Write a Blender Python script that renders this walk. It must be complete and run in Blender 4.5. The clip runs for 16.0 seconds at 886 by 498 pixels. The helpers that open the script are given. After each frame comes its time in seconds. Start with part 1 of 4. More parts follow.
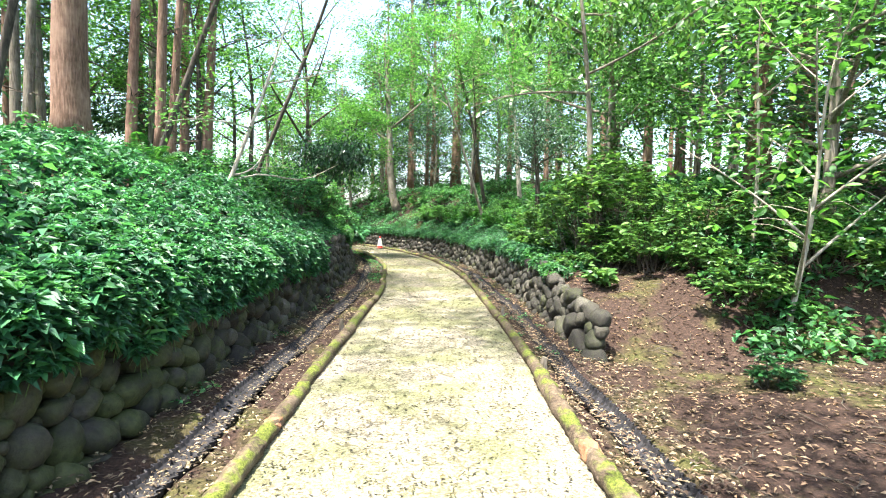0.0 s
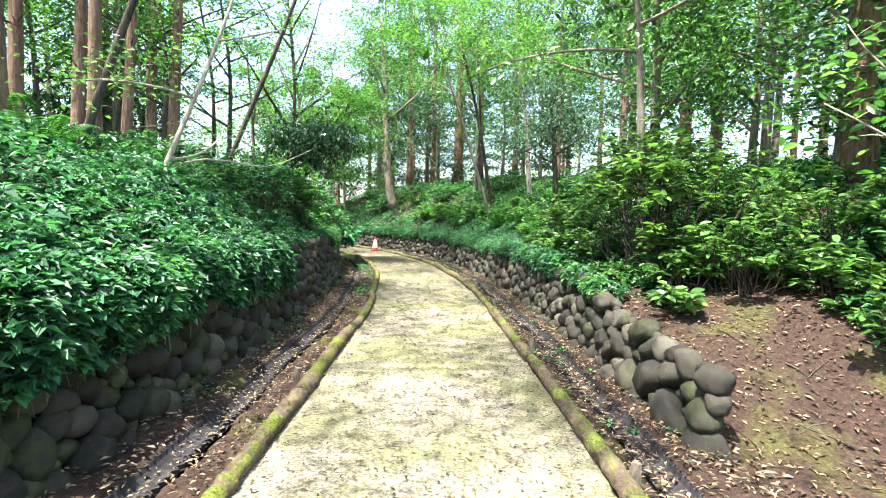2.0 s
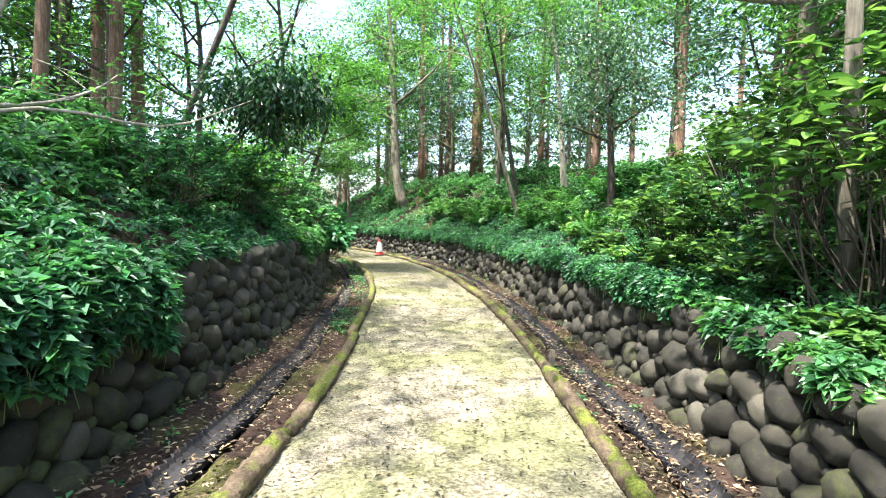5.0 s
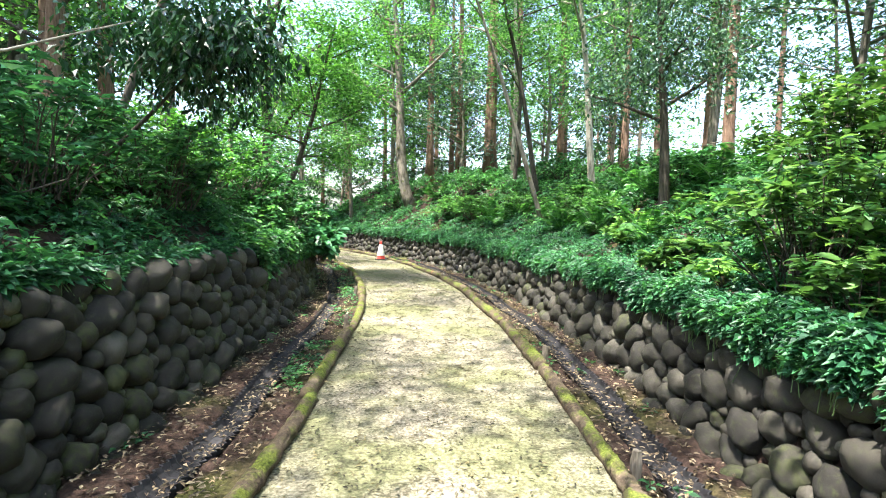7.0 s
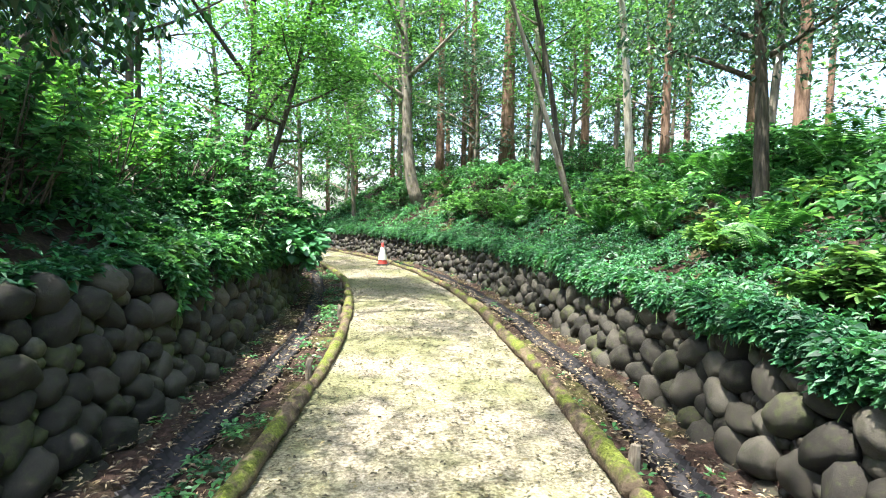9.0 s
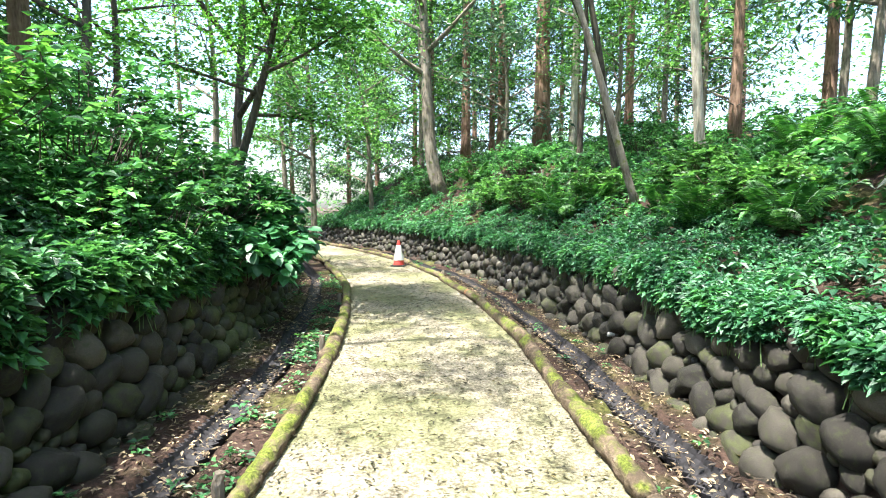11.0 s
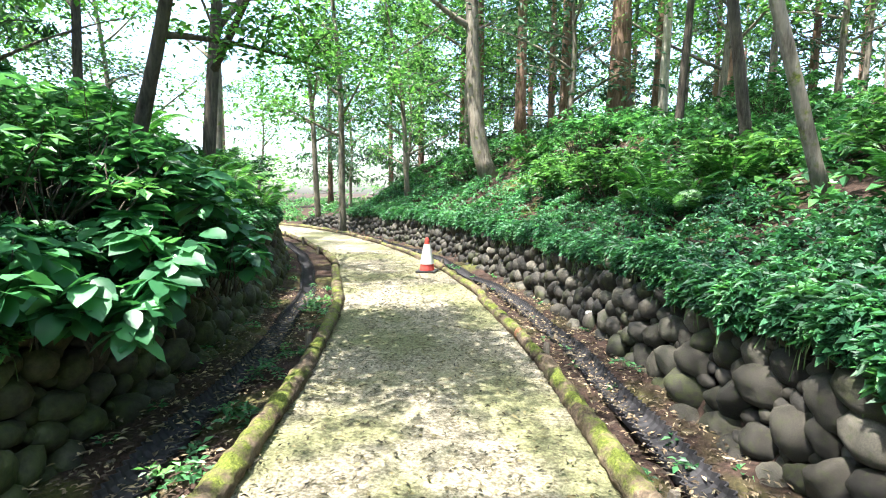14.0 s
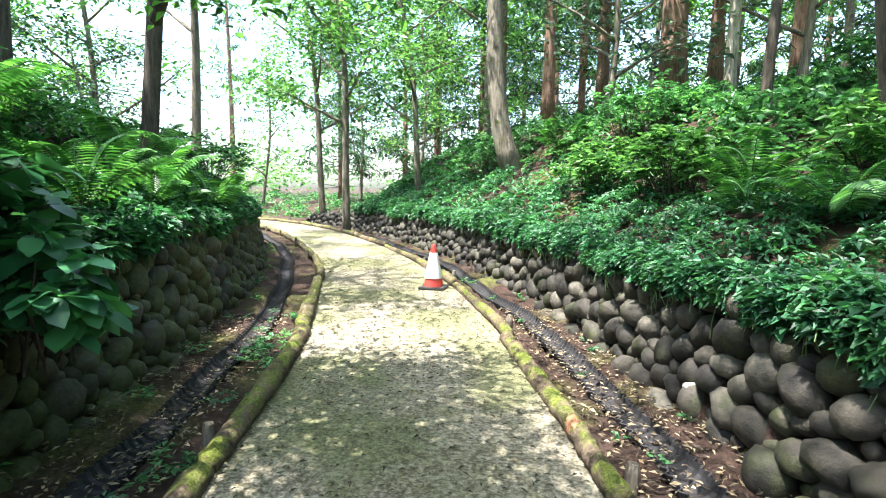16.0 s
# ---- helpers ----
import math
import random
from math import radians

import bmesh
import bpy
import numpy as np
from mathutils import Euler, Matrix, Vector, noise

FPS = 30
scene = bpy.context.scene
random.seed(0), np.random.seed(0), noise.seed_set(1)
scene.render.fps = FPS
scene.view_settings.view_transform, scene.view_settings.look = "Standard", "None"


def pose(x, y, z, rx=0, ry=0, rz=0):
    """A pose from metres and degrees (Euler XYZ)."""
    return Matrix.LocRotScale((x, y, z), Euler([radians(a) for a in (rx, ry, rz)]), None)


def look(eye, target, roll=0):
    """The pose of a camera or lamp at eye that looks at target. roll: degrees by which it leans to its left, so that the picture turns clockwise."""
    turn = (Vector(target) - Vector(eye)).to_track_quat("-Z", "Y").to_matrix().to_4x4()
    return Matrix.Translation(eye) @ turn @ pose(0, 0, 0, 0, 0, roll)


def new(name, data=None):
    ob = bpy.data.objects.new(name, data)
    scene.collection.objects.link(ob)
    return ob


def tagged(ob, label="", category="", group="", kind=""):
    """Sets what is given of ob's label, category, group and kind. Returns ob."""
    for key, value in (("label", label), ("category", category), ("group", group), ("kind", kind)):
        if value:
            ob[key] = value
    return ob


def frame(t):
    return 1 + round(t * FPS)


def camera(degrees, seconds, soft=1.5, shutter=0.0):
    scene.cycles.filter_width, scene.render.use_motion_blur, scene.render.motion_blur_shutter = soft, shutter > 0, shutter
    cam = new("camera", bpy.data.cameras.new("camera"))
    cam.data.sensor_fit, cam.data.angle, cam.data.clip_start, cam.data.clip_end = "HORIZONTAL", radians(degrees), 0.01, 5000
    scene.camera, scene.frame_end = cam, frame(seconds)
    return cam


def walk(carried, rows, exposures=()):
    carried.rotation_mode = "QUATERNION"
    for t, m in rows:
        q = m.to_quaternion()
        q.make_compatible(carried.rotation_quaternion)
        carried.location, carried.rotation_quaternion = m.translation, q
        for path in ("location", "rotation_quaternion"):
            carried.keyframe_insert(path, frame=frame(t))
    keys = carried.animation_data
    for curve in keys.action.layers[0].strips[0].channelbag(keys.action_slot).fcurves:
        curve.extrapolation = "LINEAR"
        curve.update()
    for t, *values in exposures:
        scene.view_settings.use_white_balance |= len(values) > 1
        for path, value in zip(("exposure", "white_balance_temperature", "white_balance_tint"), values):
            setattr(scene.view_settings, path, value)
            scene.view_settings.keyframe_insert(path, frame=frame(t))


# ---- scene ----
cam = camera(82.2, 16.0, soft=1.1)
METRES, EYE, TILT, LEAN, TURN = 19.0, 1.66, -3.5, -1.0, 0.0
ROWS = [
    (0.0, 0.0, 0.0, 0.0, -0.0, 0.0, -0.0),
    (0.5, -0.0023, 0.0318, 0.001, -0.1, 0.0, -0.07),
    (1.0, -0.004, 0.0637, 0.0033, -0.17, -0.02, -0.06),
    (1.5, -0.0029, 0.0962, 0.0044, -0.2, -0.08, 0.0),
    (2.0, -0.0034, 0.1292, 0.0062, 0.04, -0.04, 0.01),
    (2.5, -0.0056, 0.1624, 0.0078, 0.26, -0.03, 0.0),
    (3.0, -0.0071, 0.1954, 0.0096, 0.8, -0.21, -0.06),
    (3.5, -0.0067, 0.2283, 0.0114, 1.08, -0.14, 0.0),
    (4.0, -0.0072, 0.2616, 0.013, 1.3, -0.16, -0.01),
    (6.5, -0.0072, 0.4165, 0.021, 2.56, -0.05, 0.02),
    (7.0, -0.0077, 0.4473, 0.0232, 2.96, -0.16, -0.11),
    (7.5, -0.0095, 0.4778, 0.0249, 3.12, -0.19, -0.2),
    (8.0, -0.0102, 0.5111, 0.0259, 3.53, -0.2, -0.16),
    (8.5, -0.0116, 0.5424, 0.0277, 3.85, -0.18, -0.15),
    (9.0, -0.0129, 0.575, 0.03, 4.33, -0.28, -0.06),
    (11.5, -0.0209, 0.7279, 0.039, 8.29, -1.43, 0.95),
    (12.0, -0.0232, 0.7584, 0.041, 8.92, -1.68, 0.93),
    (12.5, -0.0262, 0.7885, 0.0422, 9.79, -1.94, 0.72),
    (13.0, -0.0281, 0.8198, 0.0432, 11.01, -2.08, 0.53),
    (13.5, -0.0312, 0.849, 0.0455, 12.15, -2.31, 0.28),
    (14.0, -0.0352, 0.8786, 0.0474, 13.38, -2.63, 0.11),
    (14.5, -0.0402, 0.9078, 0.0482, 13.68, -2.66, -0.0),
    (15.0, -0.0457, 0.9371, 0.0502, 14.25, -2.8, -0.14),
    (15.5, -0.0513, 0.965, 0.0515, 14.72, -2.92, -0.25),
    (16.0, -0.057, 0.995, 0.0531, 15.51, -3.11, -0.34),
]
walk(cam, [(t, pose(0, 0, EYE, TILT, LEAN, TURN) @ pose(METRES * x, METRES * y, METRES * z, 90 + pitch, roll, yaw)) for t, x, y, z, yaw, pitch, roll in ROWS],
     [(0.0, 2.62, 6350, 9), (9.0, 2.67, 6200, 9), (16.0, 2.83, 6100, 10)])

# ---- daylight ----
SUN_FROM = Vector((-0.23, -0.2, 1.0)).normalized()
world = bpy.data.worlds.new("world")
scene.world = world
world.use_nodes = True
wn = world.node_tree.nodes
sky = wn.new("ShaderNodeTexSky")
sky.sky_type = "NISHITA"
sky.sun_disc = False
sky.sun_elevation = math.asin(SUN_FROM.z)
sky.sun_rotation = math.atan2(SUN_FROM.x, SUN_FROM.y)
sky.dust_density = 3.0
wn["Background"].inputs["Strength"].default_value = 0.135
world.node_tree.links.new(sky.outputs[0], wn["Background"].inputs["Color"])
sun_data = bpy.data.lights.new("sun", "SUN")
sun_data.energy = 4.2
sun_data.angle = radians(0.6)
sun_data.color = (1.0, 0.95, 0.86)
sun = new("sun", sun_data)
sun.matrix_world = look(SUN_FROM * 50, (0, 0, 0))


# ---- materials ----
def ramp(nt, fac, stops):
    r = nt.nodes.new("ShaderNodeValToRGB")
    while len(r.color_ramp.elements) < len(stops):
        r.color_ramp.elements.new(0.5)
    for el, (p, c) in zip(r.color_ramp.elements, stops):
        el.position, el.color = p, (*c, 1)
    nt.links.new(fac, r.inputs[0])
    return r.outputs[0]


def noise_tex(nt, scale, detail=4.0, rough=0.55, stretch=None):
    tc = nt.nodes.new("ShaderNodeTexCoord")
    n = nt.nodes.new("ShaderNodeTexNoise")
    n.inputs["Scale"].default_value, n.inputs["Detail"].default_value, n.inputs["Roughness"].default_value = scale, detail, rough
    vec = tc.outputs["Object"]
    if stretch:
        mp = nt.nodes.new("ShaderNodeMapping")
        mp.inputs["Scale"].default_value = stretch
        nt.links.new(vec, mp.inputs["Vector"])
        vec = mp.outputs[0]
    nt.links.new(vec, n.inputs["Vector"])
    return n.outputs["Fac"]


def mix(nt, fac, a, b, blend="MIX"):
    m = nt.nodes.new("ShaderNodeMix")
    m.data_type, m.blend_type = "RGBA", blend
    for sock, v in ((m.inputs[0], fac), (m.inputs[6], a), (m.inputs[7], b)):
        if isinstance(v, bpy.types.NodeSocket):
            nt.links.new(v, sock)
        elif isinstance(v, tuple):
            sock.default_value = (*v, 1)
        else:
            sock.default_value = v
    return m.outputs[2]


def bump(nt, bsdf, height, strength, dist):
    b = nt.nodes.new("ShaderNodeBump")
    b.inputs["Strength"].default_value, b.inputs["Distance"].default_value = strength, dist
    nt.links.new(height, b.inputs["Height"])
    nt.links.new(b.outputs[0], bsdf.inputs["Normal"])


def material(name, rough=0.8, metal=0.0, spec=0.5):
    m = bpy.data.materials.new(name)
    m.use_nodes = True
    b = m.node_tree.nodes["Principled BSDF"]
    b.inputs["Roughness"].default_value, b.inputs["Metallic"].default_value = rough, metal
    b.inputs["Specular IOR Level"].default_value = spec
    return m, m.node_tree, b


def plain(name, colour, rough=0.7, metal=0.0, vary=0.15, scale=8.0):
    m, nt, b = material(name, rough, metal)
    dark = tuple(c * (1 - vary) for c in colour)
    light = tuple(min(1, c * (1 + vary)) for c in colour)
    nt.links.new(ramp(nt, noise_tex(nt, scale), [(0.3, dark), (0.7, light)]), b.inputs["Base Color"])
    return m


def leaf_material(name, dark, light, rough=0.42, glow=0.35, patch=1.2, clump=0.0):
    """A thin leaf: gloss on the face, light passing through the blade."""
    m, nt, b = material(name, rough)
    geo = nt.nodes.new("ShaderNodeNewGeometry")
    own = ramp(nt, geo.outputs["Random Per Island"], [(0.0, tuple(c * 0.7 for c in dark)), (0.35, dark), (0.8, light), (1.0, tuple(min(1, c * 1.5) for c in light))])
    drift = ramp(nt, noise_tex(nt, patch, 3), [(0.35, (0.62, 0.7, 0.66)), (0.68, (1.15, 1.1, 0.95))])
    col = mix(nt, 1.0, own, drift, "MULTIPLY")
    if clump:
        young = ramp(nt, noise_tex(nt, clump, 3, 0.6), [(0.36, (0.6, 0.68, 0.72)), (0.52, (1.0, 1.0, 1.0)), (0.68, (1.6, 1.35, 0.95))])
        col = mix(nt, 1.0, col, young, "MULTIPLY")
    nt.links.new(col, b.inputs["Base Color"])
    tr = nt.nodes.new("ShaderNodeBsdfTranslucent")
    nt.links.new(mix(nt, 1.0, col, (1.42, 1.42, 0.85), "MULTIPLY"), tr.inputs["Color"])
    ms = nt.nodes.new("ShaderNodeMixShader")
    ms.inputs[0].default_value = glow
    out = nt.nodes["Material Output"]
    nt.links.new(b.outputs[0], ms.inputs[1])
    nt.links.new(tr.outputs[0], ms.inputs[2])
    nt.links.new(ms.outputs[0], out.inputs["Surface"])
    return m


def path_material():
    m, nt, b = material("trodden_sand", 0.95, spec=0.2)
    grit = noise_tex(nt, 42, 7, 0.75)
    patch = noise_tex(nt, 0.8, 5, 0.6)
    fleck = noise_tex(nt, 40, 6, 0.68, (0.7, 1.0, 1.0))
    drift = noise_tex(nt, 2.3, 4, 0.6)
    base = ramp(nt, grit, [(0.36, (0.06, 0.046, 0.028)), (0.5, (0.205, 0.178, 0.128)), (0.66, (0.4, 0.36, 0.275))])
    moss = ramp(nt, grit, [(0.36, (0.05, 0.053, 0.022)), (0.66, (0.215, 0.215, 0.1))])
    col = mix(nt, ramp(nt, patch, [(0.43, (0, 0, 0)), (0.58, (0.85, 0.85, 0.85))]), base, moss)
    where = mix(nt, 1.0, ramp(nt, fleck, [(0.48, (0, 0, 0)), (0.6, (1, 1, 1))]), ramp(nt, drift, [(0.36, (0.3, 0.3, 0.3)), (0.6, (0.95, 0.95, 0.95))]), "MULTIPLY")
    col = mix(nt, where, col, (0.06, 0.052, 0.03))
    nt.links.new(col, b.inputs["Base Color"])
    bump(nt, b, grit, 0.5, 0.012)
    return m


def soil_material():
    m, nt, b = material("forest_soil", 0.95, spec=0.2)
    grit = noise_tex(nt, 30, 6, 0.7)
    patch = noise_tex(nt, 0.9, 4, 0.6)
    base = ramp(nt, grit, [(0.3, (0.012, 0.008, 0.006)), (0.55, (0.042, 0.025, 0.018)), (0.75, (0.1, 0.06, 0.043))])
    moss = ramp(nt, grit, [(0.3, (0.03, 0.035, 0.01)), (0.7, (0.13, 0.14, 0.03))])
    nt.links.new(mix(nt, ramp(nt, patch, [(0.52, (0, 0, 0)), (0.7, (0.8, 0.8, 0.8))]), base, moss), b.inputs["Base Color"])
    bump(nt, b, grit, 0.8, 0.03)
    return m


def stone_material():
    m, nt, b = material("river_stone", 0.72, spec=0.35)
    info = nt.nodes.new("ShaderNodeObjectInfo")
    geo = nt.nodes.new("ShaderNodeNewGeometry")
    own = nt.nodes.new("ShaderNodeMath")
    own.operation = "FRACT"
    add = nt.nodes.new("ShaderNodeMath")
    nt.links.new(info.outputs["Random"], add.inputs[0])
    nt.links.new(geo.outputs["Random Per Island"], add.inputs[1])
    nt.links.new(add.outputs[0], own.inputs[0])
    base = ramp(nt, own.outputs[0], [(0.0, (0.017, 0.014, 0.011)), (0.5, (0.034, 0.029, 0.022)), (0.88, (0.056, 0.048, 0.037)), (1.0, (0.11, 0.097, 0.076))])
    grain = noise_tex(nt, 22, 6, 0.7)
    blot = noise_tex(nt, 3.5, 6, 0.7)
    col = mix(nt, 1.0, base, ramp(nt, grain, [(0.3, (0.4, 0.4, 0.4)), (0.7, (1.35, 1.35, 1.3))]), "MULTIPLY")
    col = mix(nt, ramp(nt, blot, [(0.52, (0, 0, 0)), (0.68, (0.75, 0.75, 0.75))]), col, (0.045, 0.052, 0.016))
    own_moss = mix(nt, 1.0, ramp(nt, info.outputs["Random"], [(0.8, (0, 0, 0)), (0.92, (0.85, 0.85, 0.85))]), ramp(nt, noise_tex(nt, 2.2, 5, 0.6), [(0.42, (0, 0, 0)), (0.58, (1, 1, 1))]), "MULTIPLY")
    col = mix(nt, own_moss, col, ramp(nt, grain, [(0.3, (0.022, 0.028, 0.008)), (0.7, (0.075, 0.082, 0.024))]))
    nt.links.new(col, b.inputs["Base Color"])
    bump(nt, b, grain, 0.7, 0.018)
    return m


def bark_material(name, dark, mid, light, moss=0.0, stretch=(9, 9, 1.1), upper=False):
    m, nt, b = material(name, 0.9, spec=0.25)
    fibre = noise_tex(nt, 3.0, 7, 0.65, stretch)
    blot = noise_tex(nt, 1.6, 4, 0.6)
    col = ramp(nt, fibre, [(0.32, dark), (0.52, mid), (0.72, light)])
    col = mix(nt, ramp(nt, blot, [(0.45, (0, 0, 0)), (0.7, (0.5, 0.5, 0.5))]), col, tuple(c * 1.3 for c in light))
    if moss:
        grown = ramp(nt, noise_tex(nt, 4.5, 5, 0.65), [(0.62 - 0.3 * moss, (0, 0, 0)), (0.74 - 0.3 * moss, (1, 1, 1))])
        if upper:
            geo = nt.nodes.new("ShaderNodeNewGeometry")
            xyz = nt.nodes.new("ShaderNodeSeparateXYZ")
            nt.links.new(geo.outputs["Normal"], xyz.inputs[0])
            grown = mix(nt, 1.0, grown, ramp(nt, xyz.outputs[2], [(0.1, (0.08, 0.08, 0.08)), (0.6, (1, 1, 1))]), "MULTIPLY")
        col = mix(nt, grown, col, ramp(nt, noise_tex(nt, 55, 4, 0.7), [(0.32, (0.03, 0.04, 0.006)), (0.55, (0.115, 0.135, 0.02)), (0.75, (0.25, 0.27, 0.05))]))
    nt.links.new(col, b.inputs["Base Color"])
    bump(nt, b, fibre, 0.9, 0.03)
    return m


M_PATH, M_SOIL, M_STONE = path_material(), soil_material(), stone_material()
M_LOG = bark_material("mossy_log", (0.02, 0.014, 0.009), (0.075, 0.052, 0.034), (0.18, 0.135, 0.09), moss=0.5, stretch=(9, 9, 9), upper=True)
M_ROT = bark_material("rotten_heartwood", (0.09, 0.035, 0.018), (0.22, 0.1, 0.05), (0.34, 0.2, 0.11), stretch=(7, 7, 7))
M_CEDAR = bark_material("cedar_bark", (0.07, 0.04, 0.026), (0.17, 0.1, 0.066), (0.29, 0.19, 0.135))
M_GREY = bark_material("grey_bark", (0.06, 0.05, 0.038), (0.15, 0.125, 0.095), (0.27, 0.235, 0.185), moss=0.1)
M_DARKBARK = bark_material("dark_bark", (0.02, 0.016, 0.012), (0.06, 0.048, 0.036), (0.12, 0.1, 0.075))
M_PALE = bark_material("pale_bark", (0.15, 0.125, 0.095), (0.3, 0.26, 0.2), (0.46, 0.42, 0.34))
M_STEM = plain("green_stem", (0.1, 0.16, 0.05), 0.6)
M_DRAIN = plain("black_plastic_drain", (0.016, 0.014, 0.015), 0.85, 0, 0.6, 14)
M_COVER = leaf_material("ground_cover_leaf", (0.028, 0.105, 0.05), (0.066, 0.222, 0.1), 0.52, 0.35, 1.2, 5.5)
M_COVER2 = leaf_material("bank_leaf", (0.035, 0.12, 0.045), (0.095, 0.26, 0.105), 0.44, 0.42, 1.2, 4.0)
M_MAPLE = leaf_material("maple_leaf", (0.05, 0.16, 0.03), (0.12, 0.285, 0.062), 0.45, 0.5)
M_BROAD = leaf_material("broad_leaf", (0.045, 0.13, 0.036), (0.12, 0.265, 0.085), 0.4, 0.5)
M_DARKLEAF = leaf_material("dark_evergreen_leaf", (0.012, 0.05, 0.018), (0.035, 0.11, 0.035), 0.28, 0.18)
M_BLUELEAF = leaf_material("blue_evergreen_leaf", (0.03, 0.08, 0.055), (0.09, 0.17, 0.11), 0.3, 0.25)
M_NEEDLE = leaf_material("cedar_needle", (0.028, 0.08, 0.04), (0.08, 0.17, 0.08), 0.5, 0.35)
M_FERN = leaf_material("fern_leaf", (0.036, 0.135, 0.03), (0.095, 0.25, 0.055), 0.45, 0.4)
M_BIGLEAF = leaf_material("hydrangea_leaf", (0.032, 0.13, 0.055), (0.08, 0.25, 0.1), 0.42, 0.3, 3.0)
M_AUCUBA = leaf_material("laurel_leaf", (0.036, 0.1, 0.026), (0.115, 0.22, 0.06), 0.3, 0.36, 2.0)
M_LIMELEAF = leaf_material("lime_leaf", (0.1, 0.22, 0.05), (0.2, 0.36, 0.1), 0.35, 0.4, 2.0)
M_LITTER = leaf_material("dead_leaf", (0.08, 0.045, 0.028), (0.3, 0.2, 0.13), 0.8, 0.08, 6.0)
M_PALELITTER = leaf_material("pale_dead_leaf", (0.07, 0.045, 0.028), (0.28, 0.21, 0.14), 0.7, 0.08, 6.0)
M_CHAFF = leaf_material("leaf_chaff", (0.035, 0.028, 0.014), (0.17, 0.14, 0.07), 0.8, 0.08, 3.0)
M_RED = plain("cone_red_plastic", (0.5, 0.055, 0.04), 0.45, 0, 0.1)
M_WHITE = plain("cone_white_band", (0.78, 0.76, 0.72), 0.4, 0, 0.08)
M_PIPE = plain("grey_pvc", (0.33, 0.32, 0.29), 0.6, 0, 0.2)

# ---- mesh helpers ----
rng = np.random.default_rng(7)


def tri_mesh(name, verts, tris, mat, smooth=False):
    me = bpy.data.meshes.new(name)
    verts, tris = np.asarray(verts, np.float32), np.asarray(tris, np.int32)
    me.vertices.add(len(verts))
    me.vertices.foreach_set("co", verts.ravel())
    me.loops.add(tris.size)
    me.loops.foreach_set("vertex_index", tris.ravel())
    me.polygons.add(len(tris))
    me.polygons.foreach_set("loop_start", np.arange(len(tris), dtype=np.int32) * tris.shape[1])
    me.polygons.foreach_set("use_smooth", np.full(len(tris), smooth))
    me.update(calc_edges=True)
    me.validate()
    me.materials.append(mat)
    return me


def part(name, me, parent=None, label=""):
    ob = new(name, me)
    ob.parent = parent
    return tagged(ob, label)


def unit(v):
    return v / np.maximum(np.linalg.norm(v, axis=-1, keepdims=True), 1e-9)


def leaf_blades(base, way, up, length, width, curl=0.15, fold=0.18):
    """Two-faced blades, creased along the midrib."""
    n = len(base)
    length, width = np.broadcast_to(length, n)[:, None], np.broadcast_to(width, n)[:, None]
    way = unit(way)
    side = unit(np.cross(way, up))
    nor = np.cross(side, way)
    mid = base + way * length * 0.45
    v = np.stack([base, mid + side * width * 0.5 + nor * width * fold, base + way * length - nor * length * curl, mid - side * width * 0.5 + nor * width * fold], 1)
    k = np.arange(n)[:, None] * 4
    return v.reshape(-1, 3), np.concatenate([k + [0, 1, 2], k + [0, 2, 3]])


def full_blades(base, way, up, length, width, curl=0.2, fold=0.12):
    """Large leaves with a rounded outline and an arched midrib."""
    n = len(base)
    length, width = np.broadcast_to(length, n)[:, None], np.broadcast_to(width, n)[:, None]
    way = unit(way)
    side = unit(np.cross(way, up))
    nor = np.cross(side, way)
    rows = [base]
    for t, w in ((0.16, 0.66), (0.45, 1.0), (0.76, 0.78)):
        c = base + way * length * t - nor * length * curl * t * t
        s = side * width * 0.5 * w
        rows += [c + s + nor * width * fold * w, c, c - s + nor * width * fold * w]
    rows.append(base + way * length - nor * length * curl)
    v = np.stack(rows, 1)
    f = [[0, 1, 2], [0, 2, 3], [7, 10, 8], [8, 10, 9]]
    for a in (1, 4):
        f += [[a, a + 3, a + 4], [a, a + 4, a + 1], [a + 1, a + 4, a + 5], [a + 1, a + 5, a + 2]]
    k = np.arange(n)[:, None] * 11
    return v.reshape(-1, 3), np.concatenate([k + q for q in f])


def rand_dirs(n, zlo=-0.4, zhi=0.6):
    a = rng.uniform(0, 2 * np.pi, n)
    z = rng.uniform(zlo, zhi, n)
    r = np.sqrt(1 - z * z)
    return np.stack([np.cos(a) * r, np.sin(a) * r, z], 1)


def tufts(centres, per, spread, length, width, curl=0.15, rise=(-0.15, 0.5), full=False):
    """Whorls of leaves round shoot tips."""
    n = len(centres)
    a = np.arange(per)[None, :] * (2 * np.pi / per) + rng.uniform(0, 6.28, n)[:, None] + rng.normal(0, 0.25, (n, per))
    z = rng.uniform(rise[0], rise[1], (n, per))
    way = unit(np.stack([np.cos(a), np.sin(a), z], -1).reshape(-1, 3))
    base = np.repeat(centres, per, 0) + way * spread * 0.2 + rng.normal(0, spread * 0.25, (n * per, 3))
    size = rng.uniform(0.7, 1.25, n * per)
    up = unit(np.array([0, 0, 1.0]) + rng.normal(0, 0.3, (n * per, 3)))
    return (full_blades if full else leaf_blades)(base, way, up, length * size, width * size, curl)


